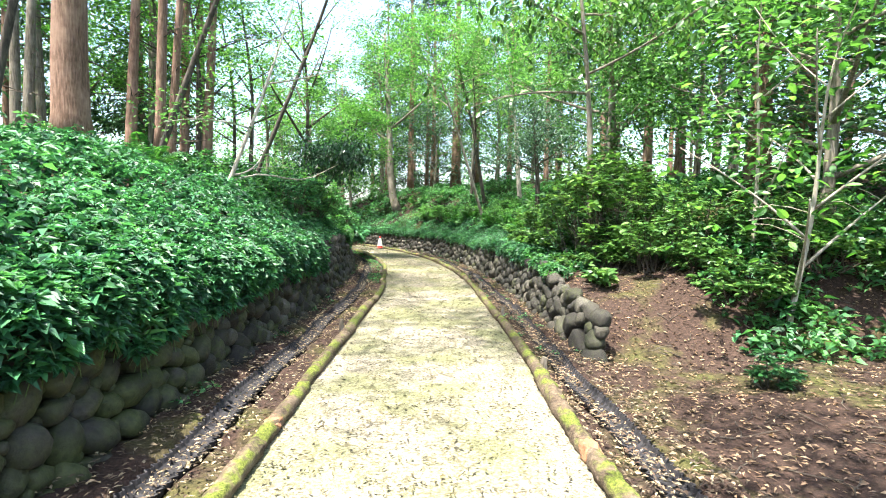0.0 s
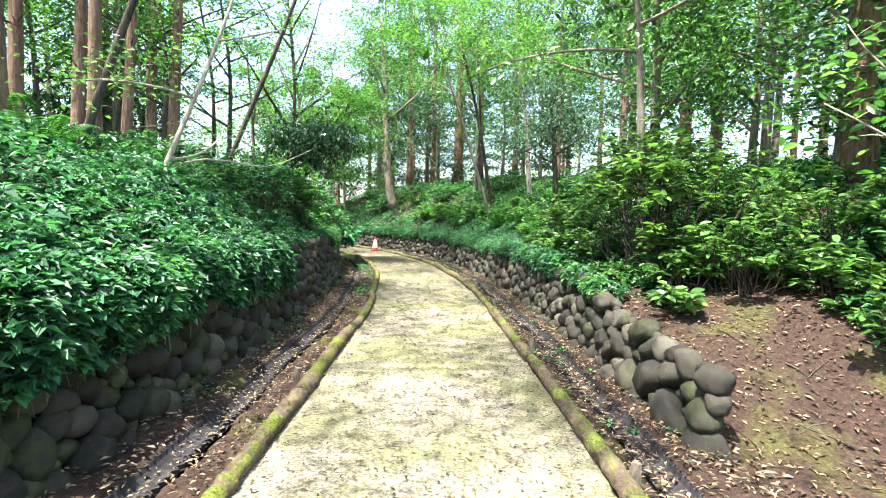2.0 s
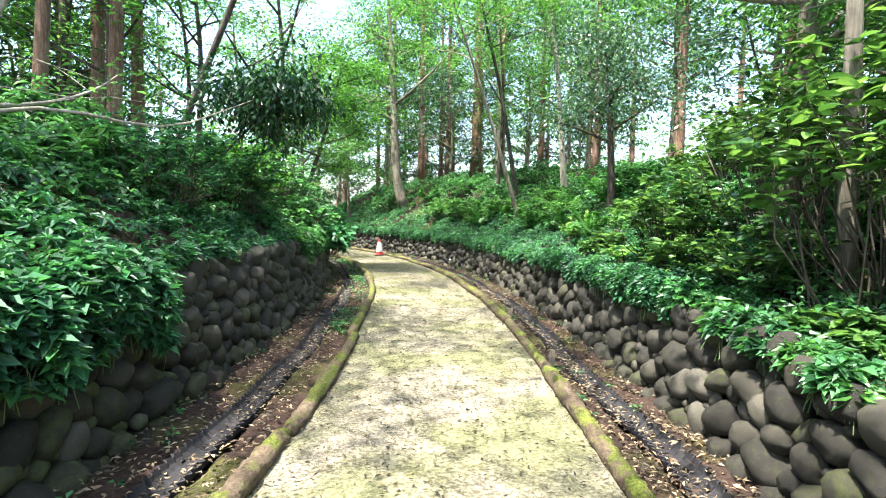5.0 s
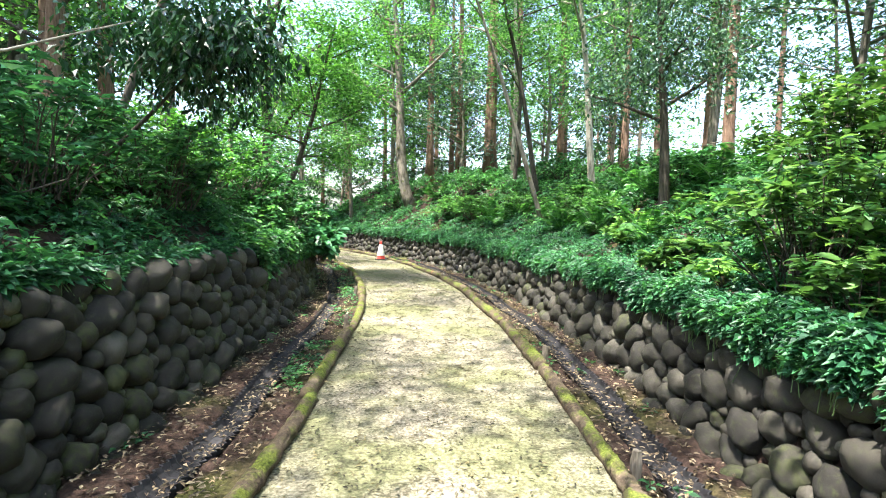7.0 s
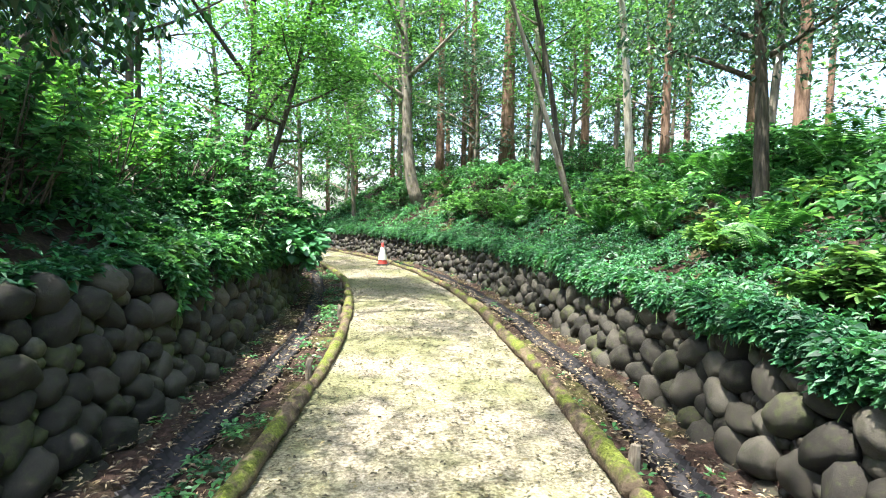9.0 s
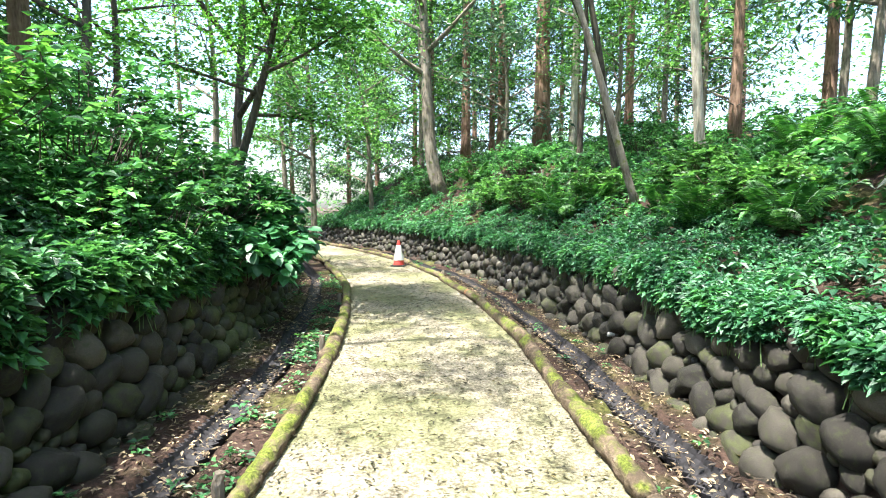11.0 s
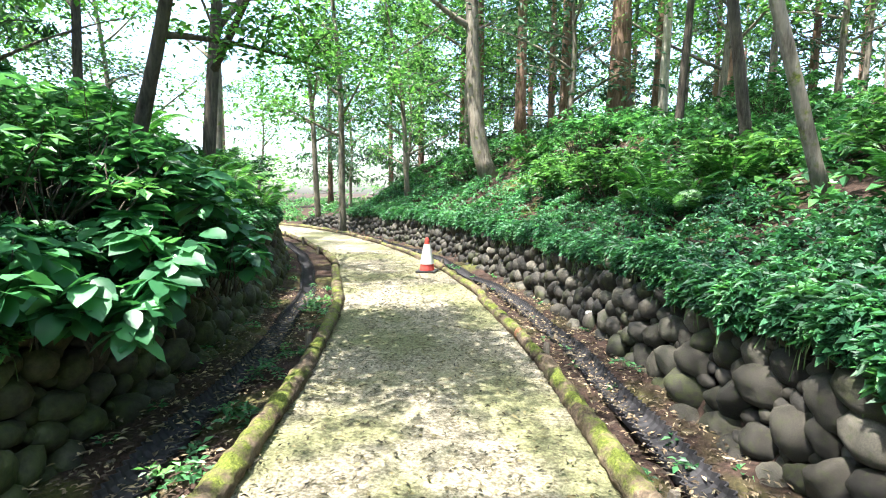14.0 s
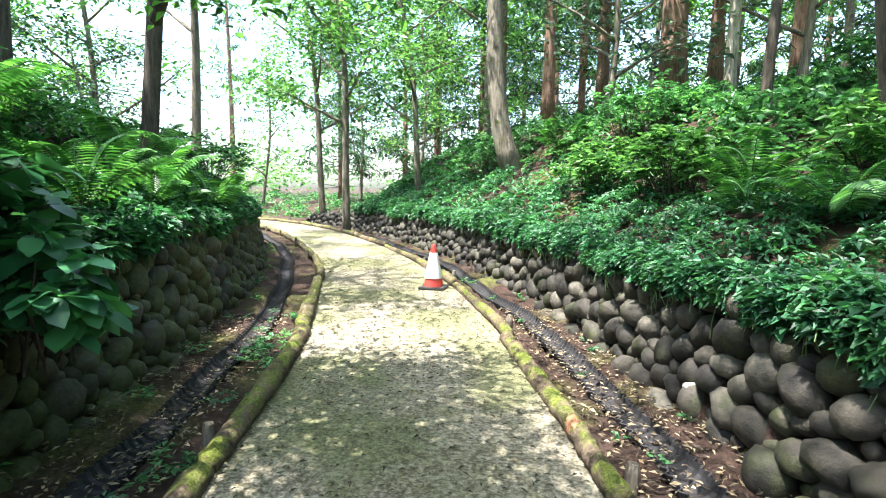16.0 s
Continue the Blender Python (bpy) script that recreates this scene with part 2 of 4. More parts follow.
def tube(points, radii, sides=10, rough=0.0, caps=True):
    """A swept, uneven round bar, as vertices and triangles."""
    p = np.asarray(points, float)
    r = np.asarray(radii, float)
    t = unit(np.gradient(p, axis=0))
    ref = np.where(np.abs(t[:, 2:3]) > 0.8, np.array([[1.0, 0, 0]]), np.array([[0, 0, 1.0]]))
    u = unit(np.cross(t, ref))
    w = np.cross(t, u)
    a = np.linspace(0, 2 * np.pi, sides, endpoint=False)
    bumpy = 1 + rng.normal(0, rough, (len(p), sides)) if rough else np.ones((len(p), sides))
    v = p[:, None] + r[:, None, None] * bumpy[..., None] * (np.cos(a)[None, :, None] * u[:, None] + np.sin(a)[None, :, None] * w[:, None])
    i, j = np.meshgrid(np.arange(len(p) - 1), np.arange(sides), indexing="ij")
    q = np.stack([i * sides + j, i * sides + (j + 1) % sides, (i + 1) * sides + (j + 1) % sides, (i + 1) * sides + j], -1).reshape(-1, 4)
    f = np.concatenate([q[:, [0, 1, 2]], q[:, [0, 2, 3]]])
    v = v.reshape(-1, 3)
    if caps:
        m = len(v)
        v = np.concatenate([v, p[:1], p[-1:]])
        j = np.arange(sides)
        e = (len(p) - 1) * sides
        f = np.concatenate([f, np.stack([np.full(sides, m), (j + 1) % sides, j], 1), np.stack([np.full(sides, m + 1), e + j, e + (j + 1) % sides], 1)])
    return v, f


def join(pieces):
    vs, fs, k = [], [], 0
    for v, f in pieces:
        vs.append(v)
        fs.append(f + k)
        k += len(v)
    return np.concatenate(vs), np.concatenate(fs)


# ---- the plan: a curve with stations s along it and offsets d across it ----
CENTRE = [(0, -6), (0.0, -2), (-0.06, 1), (-0.13, 4), (-0.17, 7), (-0.25, 10), (-0.41, 13), (-0.74, 16), (-1.3, 19), (-2.17, 22), (-3.4, 25),
          (-5.05, 28), (-7.17, 31), (-9.75, 34), (-12.8, 36.8), (-16.5, 39.0), (-21, 40.8), (-27, 42), (-34, 42.6)]


def smooth_line(pts, step=0.1):
    p = np.array(pts, float)
    q = np.concatenate([[2 * p[0] - p[1]], p, [2 * p[-1] - p[-2]]])
    out = []
    for i in range(1, len(q) - 2):
        t = np.linspace(0, 1, 40, endpoint=False)[:, None]
        a, b, c, d = q[i - 1], q[i], q[i + 1], q[i + 2]
        out.append(0.5 * (2 * b + (c - a) * t + (2 * a - 5 * b + 4 * c - d) * t ** 2 + (3 * b - a - 3 * c + d) * t ** 3))
    out = np.concatenate(out + [p[-1:]])
    s = np.concatenate([[0], np.cumsum(np.linalg.norm(np.diff(out, axis=0), axis=1))])
    g = np.arange(0, s[-1], step)
    return g, np.stack([np.interp(g, s, out[:, k]) for k in range(2)], 1)


LINE_S, LINE = smooth_line(CENTRE)
TAN = unit(np.gradient(LINE, axis=0))
S_END = LINE_S[-1]


def place(s, d):
    """x, y of a station and an offset (right of the walk: plus)."""
    x, y = (np.interp(s, LINE_S, LINE[:, k]) for k in range(2))
    tx, ty = (np.interp(s, LINE_S, TAN[:, k]) for k in range(2))
    return np.stack([x + ty * d, y - tx * d], -1)


def nearest(x, y):
    xy = np.stack([np.ravel(x), np.ravel(y)], 1)
    s, d = np.empty(len(xy)), np.empty(len(xy))
    for i in range(0, len(xy), 20000):
        c = xy[i:i + 20000]
        k = ((c[:, None] - LINE[None, ::2]) ** 2).sum(2).argmin(1) * 2
        off = c - LINE[k]
        s[i:i + 20000] = LINE_S[k] + (off * TAN[k]).sum(1)
        side = off[:, 0] * TAN[k, 1] - off[:, 1] * TAN[k, 0]
        d[i:i + 20000] = np.sign(side) * np.linalg.norm(off, axis=1)
    return s.reshape(np.shape(x)), d.reshape(np.shape(x))


def ease(a, b, x):
    t = np.clip((x - a) / (b - a), 0, 1)
    return t * t * (3 - 2 * t)


def half_width(s):
    return np.interp(s, [0, 10, 16, 26, 36, 46], [1.1, 1.1, 1.02, 0.98, 0.92, 0.9])


def left_top(s):
    return 1.08 * (1 - 0.85 * ease(38, 46, s))


def right_top(s):
    return (0.5 + 0.32 * ease(12.0, 16.5, s)) * (1 - 0.8 * ease(41, 50, s))


def ground_z(s, d):
    hw = half_width(s)
    a = np.abs(d)
    wave = 0.05 * np.sin(1.7 * s + 0.9 * d) + 0.04 * np.sin(0.63 * s - 1.3 * d)
    base = -0.02 - 0.12 * ease(hw + 0.02, hw + 0.2, a)
    e = a - (hw + 1.38)
    ht = left_top(s)
    keep = 1 - 0.85 * ease(38, 46, s)
    zl = ht * ease(-0.26, 0.0, e) + np.where(e > 0, keep * (2.0 * (1 - np.exp(-np.maximum(e, 0) / 2.2)) + wave * ease(0, 1, e)), 0)
    e = a - (hw + 1.15)
    open_ = 1 - ease(11.6, 13.2, s)
    keep = 1 - 0.8 * ease(41, 50, s)
    ht = right_top(s)
    bank = ht * ease(-0.22, 0.0, e) + keep * ((0.26 + 0.18 * ease(13.5, 17.5, s) + 0.26 * ease(28.5, 35, s)) * np.clip(e, 0, 3.5) + 0.16 * np.clip(e - 3.5, 0, 8)) + wave * ease(0, 1, e)
    litter = 0.1 * np.clip(a - hw - 0.5, 0, 2.5) + 0.035 * np.clip(a - hw - 3, 0, 12) + 0.6 * wave * ease(0.5, 2, e)
    zr = bank * (1 - open_) + litter * open_
    return base + np.where(d < 0, zl, zr)


def z_at(x, y):
    s, d = nearest(np.array([float(x)]), np.array([float(y)]))
    return float(ground_z(s, d)[0])


# ---- ground, path and wall-side ditches ----
def grow(lo, hi, step, far):
    core = np.arange(lo, hi, step)
    out = np.cumsum(step * 1.22 ** np.arange(1, 45))
    out = out[out < far]
    return np.concatenate([lo - out[::-1], core, hi - step + out])


gx, gy = grow(-16, 11, 0.2, 600), grow(-5, 44, 0.25, 600)
X, Y = np.meshgrid(gx, gy, indexing="ij")
S, D = nearest(X, Y)
Z = ground_z(S, D)
n1, n2 = X.shape
i, j = np.meshgrid(np.arange(n1 - 1), np.arange(n2 - 1), indexing="ij")
quads = np.stack([i * n2 + j, (i + 1) * n2 + j, (i + 1) * n2 + j + 1, i * n2 + j + 1], -1).reshape(-1, 4)
ground = part("ground", tri_mesh("ground", np.stack([X, Y, Z], -1).reshape(-1, 3), quads, M_SOIL, True))
tagged(ground, "dark brown forest soil with patches of moss", "ground", kind="structure")

ss = np.arange(0.2, S_END - 0.2, 0.12)
us = np.linspace(-1, 1, 25)
SS, UU = np.meshgrid(ss, us, indexing="ij")
xy = place(SS, UU * (half_width(SS) + 0.06))
zz = 0.012 * (1 - UU ** 2) + 0.006 * np.sin(9 * SS + 7 * UU) * np.sin(4.1 * SS - 11 * UU)
n2 = len(us)
i, j = np.meshgrid(np.arange(len(ss) - 1), np.arange(n2 - 1), indexing="ij")
quads = np.stack([i * n2 + j, i * n2 + j + 1, (i + 1) * n2 + j + 1, (i + 1) * n2 + j], -1).reshape(-1, 4)
path = part("path", tri_mesh("path", np.concatenate([xy, zz[..., None]], -1).reshape(-1, 3), quads, M_PATH, True))
tagged(path, "pale sandy footpath with green moss patches", "path", kind="structure")


# ---- log edging ----
def edging(side):
    s = 0.3
    while s < S_END - 4:
        length = rng.uniform(2.1, 3.2)
        t = np.linspace(0, 1, 44)
        st = s + t * length
        bend = rng.normal(0, 0.018) * np.sin(np.pi * t) + rng.normal(0, 0.02)
        r0 = rng.uniform(0.06, 0.078)
        xy = place(st, side * (half_width(st) + 0.085 + bend))
        z = r0 * 0.62 + 0.012 * np.sin(st * 2.3 + side) - rng.uniform(0, 0.02) * t
        taper = 1.08 - 0.16 * t if rng.random() < 0.5 else 0.92 + 0.16 * t
        rad = r0 * taper * (1 + 0.05 * np.sin(st * 3.1) + rng.normal(0, 0.045, len(t)))
        rad[[0, -1]] *= 0.86
        m, k = xy.mean(0), np.column_stack([xy, z])
        log = part("edging_log", tri_mesh("edging_log", *tube(k - [*m, 0], rad, 14, 0.085), M_LOG, True))
        log.location = (*m, 0)
        tagged(log, "round mossy log edging the sandy path", "log", "path edging logs")
        if rng.random() < 0.3:
            u = rng.integers(4, 36)
            seg = k[u:u + 4] - [*m, 0] + [0, 0, 0.006]
            part("rotten_patch", tri_mesh("rotten_patch", *tube(seg, rad[u:u + 4] * [0.86, 1.05, 1.04, 0.85], 11, 0.1), M_ROT), log, "bare reddish rotten wood")
        if rng.random() < 0.75:
            sp = s + rng.uniform(0.2, 0.5)
            px, py = place(sp, side * (half_width(sp) + 0.19))
            h = rng.uniform(0.1, 0.2)
            stake = part("edging_stake", tri_mesh("edging_stake", *tube([(0, 0, -0.12), (0, 0, h * 0.6), (0.008, 0.004, h)], [0.035, 0.034, 0.028], 8, 0.12), M_GREY))
            stake.location = (px, py, 0)
            tagged(stake, "short weathered wooden stake holding the edging log", "stake", "edging stakes")
        s += length + 0.02


edging(-1)
edging(1)


# ---- corrugated half-pipe drains ----
def drain(side, off, lo, hi):
    run = new("drain_channel")
    tagged(run, "black corrugated plastic half-pipe drain in the ditch", "drain", "ditch drains")
    for a0 in np.arange(lo, hi, 4.0):
        ss = np.arange(a0, min(a0 + 4.01, hi), 0.0185)
        a = np.linspace(0, np.pi, 8)
        r = 0.115 + 0.02 * np.sin(ss * 2 * np.pi / 0.074)
        wander = 0.03 * np.sin(ss * 0.9 + side) + 0.02 * np.sin(ss * 2.1)
        dd = (side * (half_width(ss) + off) + wander)[:, None] + np.cos(a)[None] * r[:, None]
        z = -0.012 - np.sin(a)[None] * r[:, None] * 0.85 + (0.02 * np.sin(ss * 1.3) + 0.012 * np.sin(ss * 3.7))[:, None]
        xy = place(np.repeat(ss[:, None], 8, 1), dd)
        i, j = np.meshgrid(np.arange(len(ss) - 1), np.arange(7), indexing="ij")
        q = np.stack([i * 8 + j, i * 8 + j + 1, (i + 1) * 8 + j + 1, (i + 1) * 8 + j], -1).reshape(-1, 4)
        ob = part("pipe_section", tri_mesh("pipe_section", np.concatenate([xy, z[..., None]], -1).reshape(-1, 3), q, M_DRAIN, False), run)
        sol = ob.modifiers.new("wall", "SOLIDIFY")
        sol.thickness = 0.01


drain(-1, 0.62, 2.0, 44)
drain(1, 0.52, 8.5, 46)


def ditch_z(s, d):
    """Height of the trodden soil on either side of a drain, and of the dirt in it."""
    a = np.abs(d) - half_width(s)
    mid = np.where(d < 0, 0.62, 0.52)
    lump = 0.014 * np.sin(5.1 * s + 9 * d) + 0.012 * np.sin(11.3 * s - 7 * d) + 0.008 * np.sin(23 * s + 31 * d)
    return np.where(np.abs(a - mid) < 0.1, -0.1, -0.032 + lump + 0.05 * ease(0.75, 1.15, a))


def ditch_bank(side, lo, hi, a0, a1):
    ss, uu = np.arange(lo, hi, 0.07), np.linspace(0, 1, 8)
    S_, U_ = np.meshgrid(ss, uu, indexing="ij")
    D_ = side * (half_width(S_) + a0 + (a1 - a0) * U_)
    # the strip follows the wandering drain
    wander = 0.03 * np.sin(S_ * 0.9 + side) + 0.02 * np.sin(S_ * 2.1)
    D_ = D_ + wander * (U_ if a0 < 0.3 else 1 - U_)
    z = ditch_z(S_, side * (half_width(S_) + np.where(a0 < 0.3, 0.3, 0.9) + 0 * U_)) + 0.012 * np.sin(17 * S_ + 40 * U_) + 0.04 * (U_ if a0 > 0.3 else 0) ** 2
    z[:, 0] -= 0.05
    z[:, -1] -= 0.05
    i, j = np.meshgrid(np.arange(len(ss) - 1), np.arange(7), indexing="ij")
    q = np.stack([i * 8 + j, i * 8 + j + 1, (i + 1) * 8 + j + 1, (i + 1) * 8 + j], -1).reshape(-1, 4)
    ob = part("ditch_bank", tri_mesh("ditch_bank", np.concatenate([place(S_, D_), z[..., None]], -1).reshape(-1, 3), q, M_SOIL, True))
    tagged(ob, "dark damp soil beside the ditch drain", "soil", kind="structure")


for side_, off_, lo_, hi_, wall_ in ((-1, 0.62, 2.0, 44, 1.12), (1, 0.52, 8.5, 46, 0.95)):
    ditch_bank(side_, lo_, hi_, 0.08, off_ - 0.115)
    ditch_bank(side_, lo_, hi_, off_ + 0.115, wall_)


# ---- ground cover over the banks ----
def wobble(s, d):
    return (np.sin(1.9 * s + 2.3 * d) + np.sin(3.7 * s - 1.1 * d + 1) + np.sin(0.8 * s + 4.1 * d) + np.sin(6.1 * s + 3.3 * d)) / 4


def whorls(centres, per, leaf, aspect, lean=(0, 0)):
    """Shoot tips: a ring of spreading leaves under a smaller ring of young upright ones."""
    n = len(centres)
    axis = unit(np.array([lean[0], lean[1], 1.0]) + rng.normal(0, 0.3, (n, 3)) * [1, 1, 0.3])
    u = unit(np.cross(axis, rand_dirs(n)))
    w = np.cross(axis, u)
    low = (per * 3) // 5
    a = np.concatenate([np.arange(low) * 2 * np.pi / low, np.arange(per - low) * 2 * np.pi / (per - low) + 0.5])[None] + rng.normal(0, 0.22, (n, per))
    rise = np.where(np.arange(per) < low, -0.12, 0.4)[None] + rng.normal(0, 0.16, (n, per))
    way = unit((np.cos(a)[..., None] * u[:, None] + np.sin(a)[..., None] * w[:, None]) + rise[..., None] * axis[:, None]).reshape(-1, 3)
    size = (np.where(np.arange(per) < low, 1.12, 0.74)[None] * rng.uniform(0.75, 1.25, (n, per)) * rng.uniform(0.8, 1.2, (n, 1))).ravel()
    base = np.repeat(centres, per, 0) + way * leaf * 0.12
    return leaf_blades(base, way, np.repeat(axis, per, 0), leaf * size, leaf * aspect * size, 0.2)


def cover(name, side, lo, hi, e_lo, e_hi, count, tall, leaf, per, mat, label, hang=None, edge=1.38, thin=0.0, depth=0.16, front=0.3):
    """A leafy blanket in overlapping tiers of shoots, from e_lo to e_hi past the wall's top; hang: how far it falls over the stones, front: how far it stands out."""
    groups = max(4, count // 9)
    s_g, e_g = rng.uniform(lo, hi, groups), e_lo + (e_hi - e_lo) * rng.random(groups) ** 1.2
    if hang is not None:
        e_g[: groups * 2 // 5] = e_lo * rng.random(groups * 2 // 5) ** 0.8
    sink = depth * rng.random(groups) ** 1.3 * np.where(e_g < 0, 0.35, 1.0)
    pick = rng.integers(0, groups, count)
    wide = 1.7 * leaf
    s = s_g[pick] + rng.normal(0, wide, count)
    out = rng.normal(0, wide, count)
    e = np.clip(e_g[pick] + out, e_lo, e_hi)
    w = wobble(s, e * side)
    ok = (w > thin * 2 - 1 + rng.normal(0, 0.12, count)) & (s > lo) & (s < hi)
    s, e, w, sink, out = s[ok], e[ok], w[ok], sink[pick][ok], out[ok]
    hw = half_width(s)
    d = hw + edge + e
    z = ground_z(s, side * d) + tall * (0.78 + 0.34 * w) * ease(-0.35, 0.35, e + 0.35)
    if hang is not None:
        u = np.clip(-e / 0.45, 0, 1)
        ht = left_top(s) if side < 0 else right_top(s)
        drop = hang * (0.75 + 0.6 * wobble(s * 1.7, s * 0))
        z = np.where(e < 0, ht + tall * (0.78 + 0.34 * w) - u ** 1.6 * (tall + drop), z)
        d = np.where(e < 0, hw + edge + 0.06 - front * np.sin(np.pi * u * 0.62) * (0.85 + 0.4 * wobble(s * 2.9, s * 0 + 1)), d)
    z = z - sink + 0.35 * out * (e > 0) - 0.04 * rng.random(len(s))
    c = np.column_stack([place(s, side * d), z])
    ob = part(name, tri_mesh(name, *whorls(c, per, leaf, 0.56), mat))
    tagged(ob, label, "ground cover", kind="stuff")
    if hang is not None:
        k = np.where((e < -0.1) & (rng.random(len(s)) < 0.45))[0][:700]
        foot = c[k] + np.column_stack([rng.normal(0, 0.03, (len(k), 2)), -rng.uniform(0.1, 0.24, len(k))])
        stems = [tube(np.array([f, (f + g) / 2 + rng.normal(0, 0.008, 3), g]), [0.003, 0.003, 0.002], 3, caps=False) for f, g in zip(foot, c[k])]
        if stems:
            tagged(part("stems", tri_mesh("stems", *join(stems), M_STEM), ob), kind="stuff")


COVER = "dense low glossy green ground cover spilling over the stone wall"
cover("ground_cover", -1, 5, 16.3, -0.45, 1.1, 8200, 0.36, 0.086, 7, M_COVER, COVER, 0.28, front=0.42)
cover("ground_cover", -1, 16, 21.5, -0.3, 0.9, 1900, 0.22, 0.075, 8, M_COVER, COVER, -0.1, front=0.1)
cover("ground_cover", -1, 21.2, 25.6, -0.45, 0.9, 2300, 0.34, 0.082, 8, M_COVER2, COVER, 0.2, front=0.3)
cover("ground_cover", -1, 25.4, 44, -0.45, 0.9, 5200, 0.28, 0.085, 7, M_COVER, COVER, 0.0, front=0.24)
cover("ground_cover", 1, 16.6, 32, -0.45, 1.5, 15000, 0.3, 0.061, 7, M_COVER, COVER, -0.06, 1.15, front=0.27)
cover("ground_cover", 1, 32, 44, -0.45, 1.5, 5200, 0.32, 0.095, 6, M_COVER, COVER, -0.06, 1.15, front=0.26)
cover("ground_cover", 1, 14.6, 17.2, -0.3, 1.2, 1100, 0.24, 0.085, 7, M_COVER2, COVER, 0.0, 1.15, 0.2, front=0.2)
BANK = "leafy green undergrowth covering the wooded bank"
cover("undergrowth", -1, 6, 16, 0.9, 5.0, 4300, 0.4, 0.11, 6, M_COVER, BANK, depth=0.34)
cover("undergrowth", -1, 16, 30, 0.7, 2.2, 2600, 0.45, 0.1, 6, M_COVER2, BANK, depth=0.3)
cover("undergrowth", -1, 16, 46, 1.2, 5.0, 5500, 0.55, 0.12, 5, M_COVER2, BANK, depth=0.35)
cover("undergrowth", 1, 16.5, 46, 1.3, 8.0, 9800, 0.36, 0.14, 6, M_COVER2, BANK, None, 1.15, 0.0, 0.42)
cover("undergrowth", -1, 2, 46, 5.0, 22, 4800, 0.8, 0.17, 5, M_COVER2, BANK, depth=0.7)
cover("undergrowth", 1, 14, 50, 8.0, 26, 5400, 0.7, 0.16, 5, M_COVER2, BANK, None, 1.15, 0.05, 0.8)
cover("undergrowth", 1, 11.5, 17, 1.6, 6.0, 2600, 0.35, 0.12, 5, M_COVER2, BANK, None, 1.15, 0.25, 0.3)
cover("undergrowth", 1, 3, 11.5, 3.2, 6.0, 1500, 0.35, 0.12, 5, M_COVER2, BANK, None, 1.15, 0.4, 0.3)
cover("undergrowth", 1, 3, 17, 6.0, 22, 3200, 0.7, 0.17, 5, M_BROAD, BANK, None, 1.15, 0.1, 0.8)
cover("undergrowth", -1, 44, 72, 0.4, 16, 3000, 0.35, 0.17, 5, M_COVER2, BANK, None, 0.6, 0.1, 0.3)
cover("undergrowth", 1, 44, 72, 0.3, 16, 3400, 0.35, 0.17, 5, M_COVER2, BANK, None, 1.15, 0.1, 0.3)


# ---- leaf litter ----
def litter(name, n, s_lo, s_hi, d_lo, d_hi, size, label, mat=None):
    s, d = rng.uniform(s_lo, s_hi, n), rng.uniform(d_lo, d_hi, n)
    d = np.sign(d) * np.abs(d)
    z = np.maximum(ground_z(s, d), np.where(np.abs(d) < half_width(s), 0.012, np.where((np.abs(d) < half_width(s) + 1.1) & (s > 8.5), ditch_z(s, d) + 0.035, -1))) + rng.uniform(0.006, 0.025, n)
    base = np.column_stack([place(s, d), z])
    v, f = leaf_blades(base, rand_dirs(n, -0.15, 0.25), unit(np.array([0, 0, 1.0]) + rng.normal(0, 0.35, (n, 3))), rng.uniform(0.5, 1.3, n) * size, rng.uniform(0.12, 0.5, n) * size, 0.1, 0.25)
    ob = part(name, tri_mesh(name, v, f, mat or M_LITTER))
    tagged(ob, label, "leaf litter", kind="stuff")


litter("leaf_litter", 16000, 5, 16, 1.3, 6.5, 0.062, "fallen brown leaves strewn over bare soil")
litter("leaf_litter", 12000, 8.6, 31, 1.15, 2.05, 0.05, "fallen brown leaves lying in the ditch", M_PALELITTER)
litter("leaf_litter", 12000, 7, 31, -2.25, -1.2, 0.05, "fallen brown leaves lying in the ditch", M_PALELITTER)
litter("leaf_litter", 15000, 6.5, 36, -1.08, 1.08, 0.042, "scattered leaf fragments on the sandy path", M_CHAFF)


def twigs(count, s_lo, s_hi, d_lo, d_hi, label):
    """Dead twigs lying on the litter."""
    sticks = []
    for s, d in zip(rng.uniform(s_lo, s_hi, count), rng.uniform(d_lo, d_hi, count)):
        a, length = rng.uniform(0, 6.28), rng.uniform(0.1, 0.45)
        x, y = place(s, d)
        u = np.linspace(-0.5, 0.5, 4) * length
        bend = rng.normal(0, 0.03, 4) * length
        px, py = x + u * math.cos(a) - bend * math.sin(a), y + u * math.sin(a) + bend * math.cos(a)
        s4, d4 = nearest(px, py)
        sticks.append(tube(np.column_stack([px, py, ground_z(s4, d4) + rng.uniform(0.006, 0.03)]), np.array([1.0, 0.9, 0.7, 0.4]) * rng.uniform(0.003, 0.008), 4))
    ob = part("fallen_twigs", tri_mesh("fallen_twigs", *join(sticks), M_DARKBARK))
    tagged(ob, label, "twigs", kind="stuff")


twigs(280, 6, 15, 1.9, 5.5, "dead brown twigs strewn over the leaf litter")


# ---- trees ----
def stem_line(base, height, lean, kink, n=14, bow=0.0):
    t = np.linspace(0, 1, n)
    p = np.array(base)[None] + np.outer(t, [lean[0] * height, lean[1] * height, height])
    p[:, :2] += kink * height * np.stack([np.sin(t * 5 + base[0]) * t, np.sin(t * 4 + base[1]) * t], 1)
    p[:, 0] += bow * (np.exp(-9 * t) - 1)
    return p


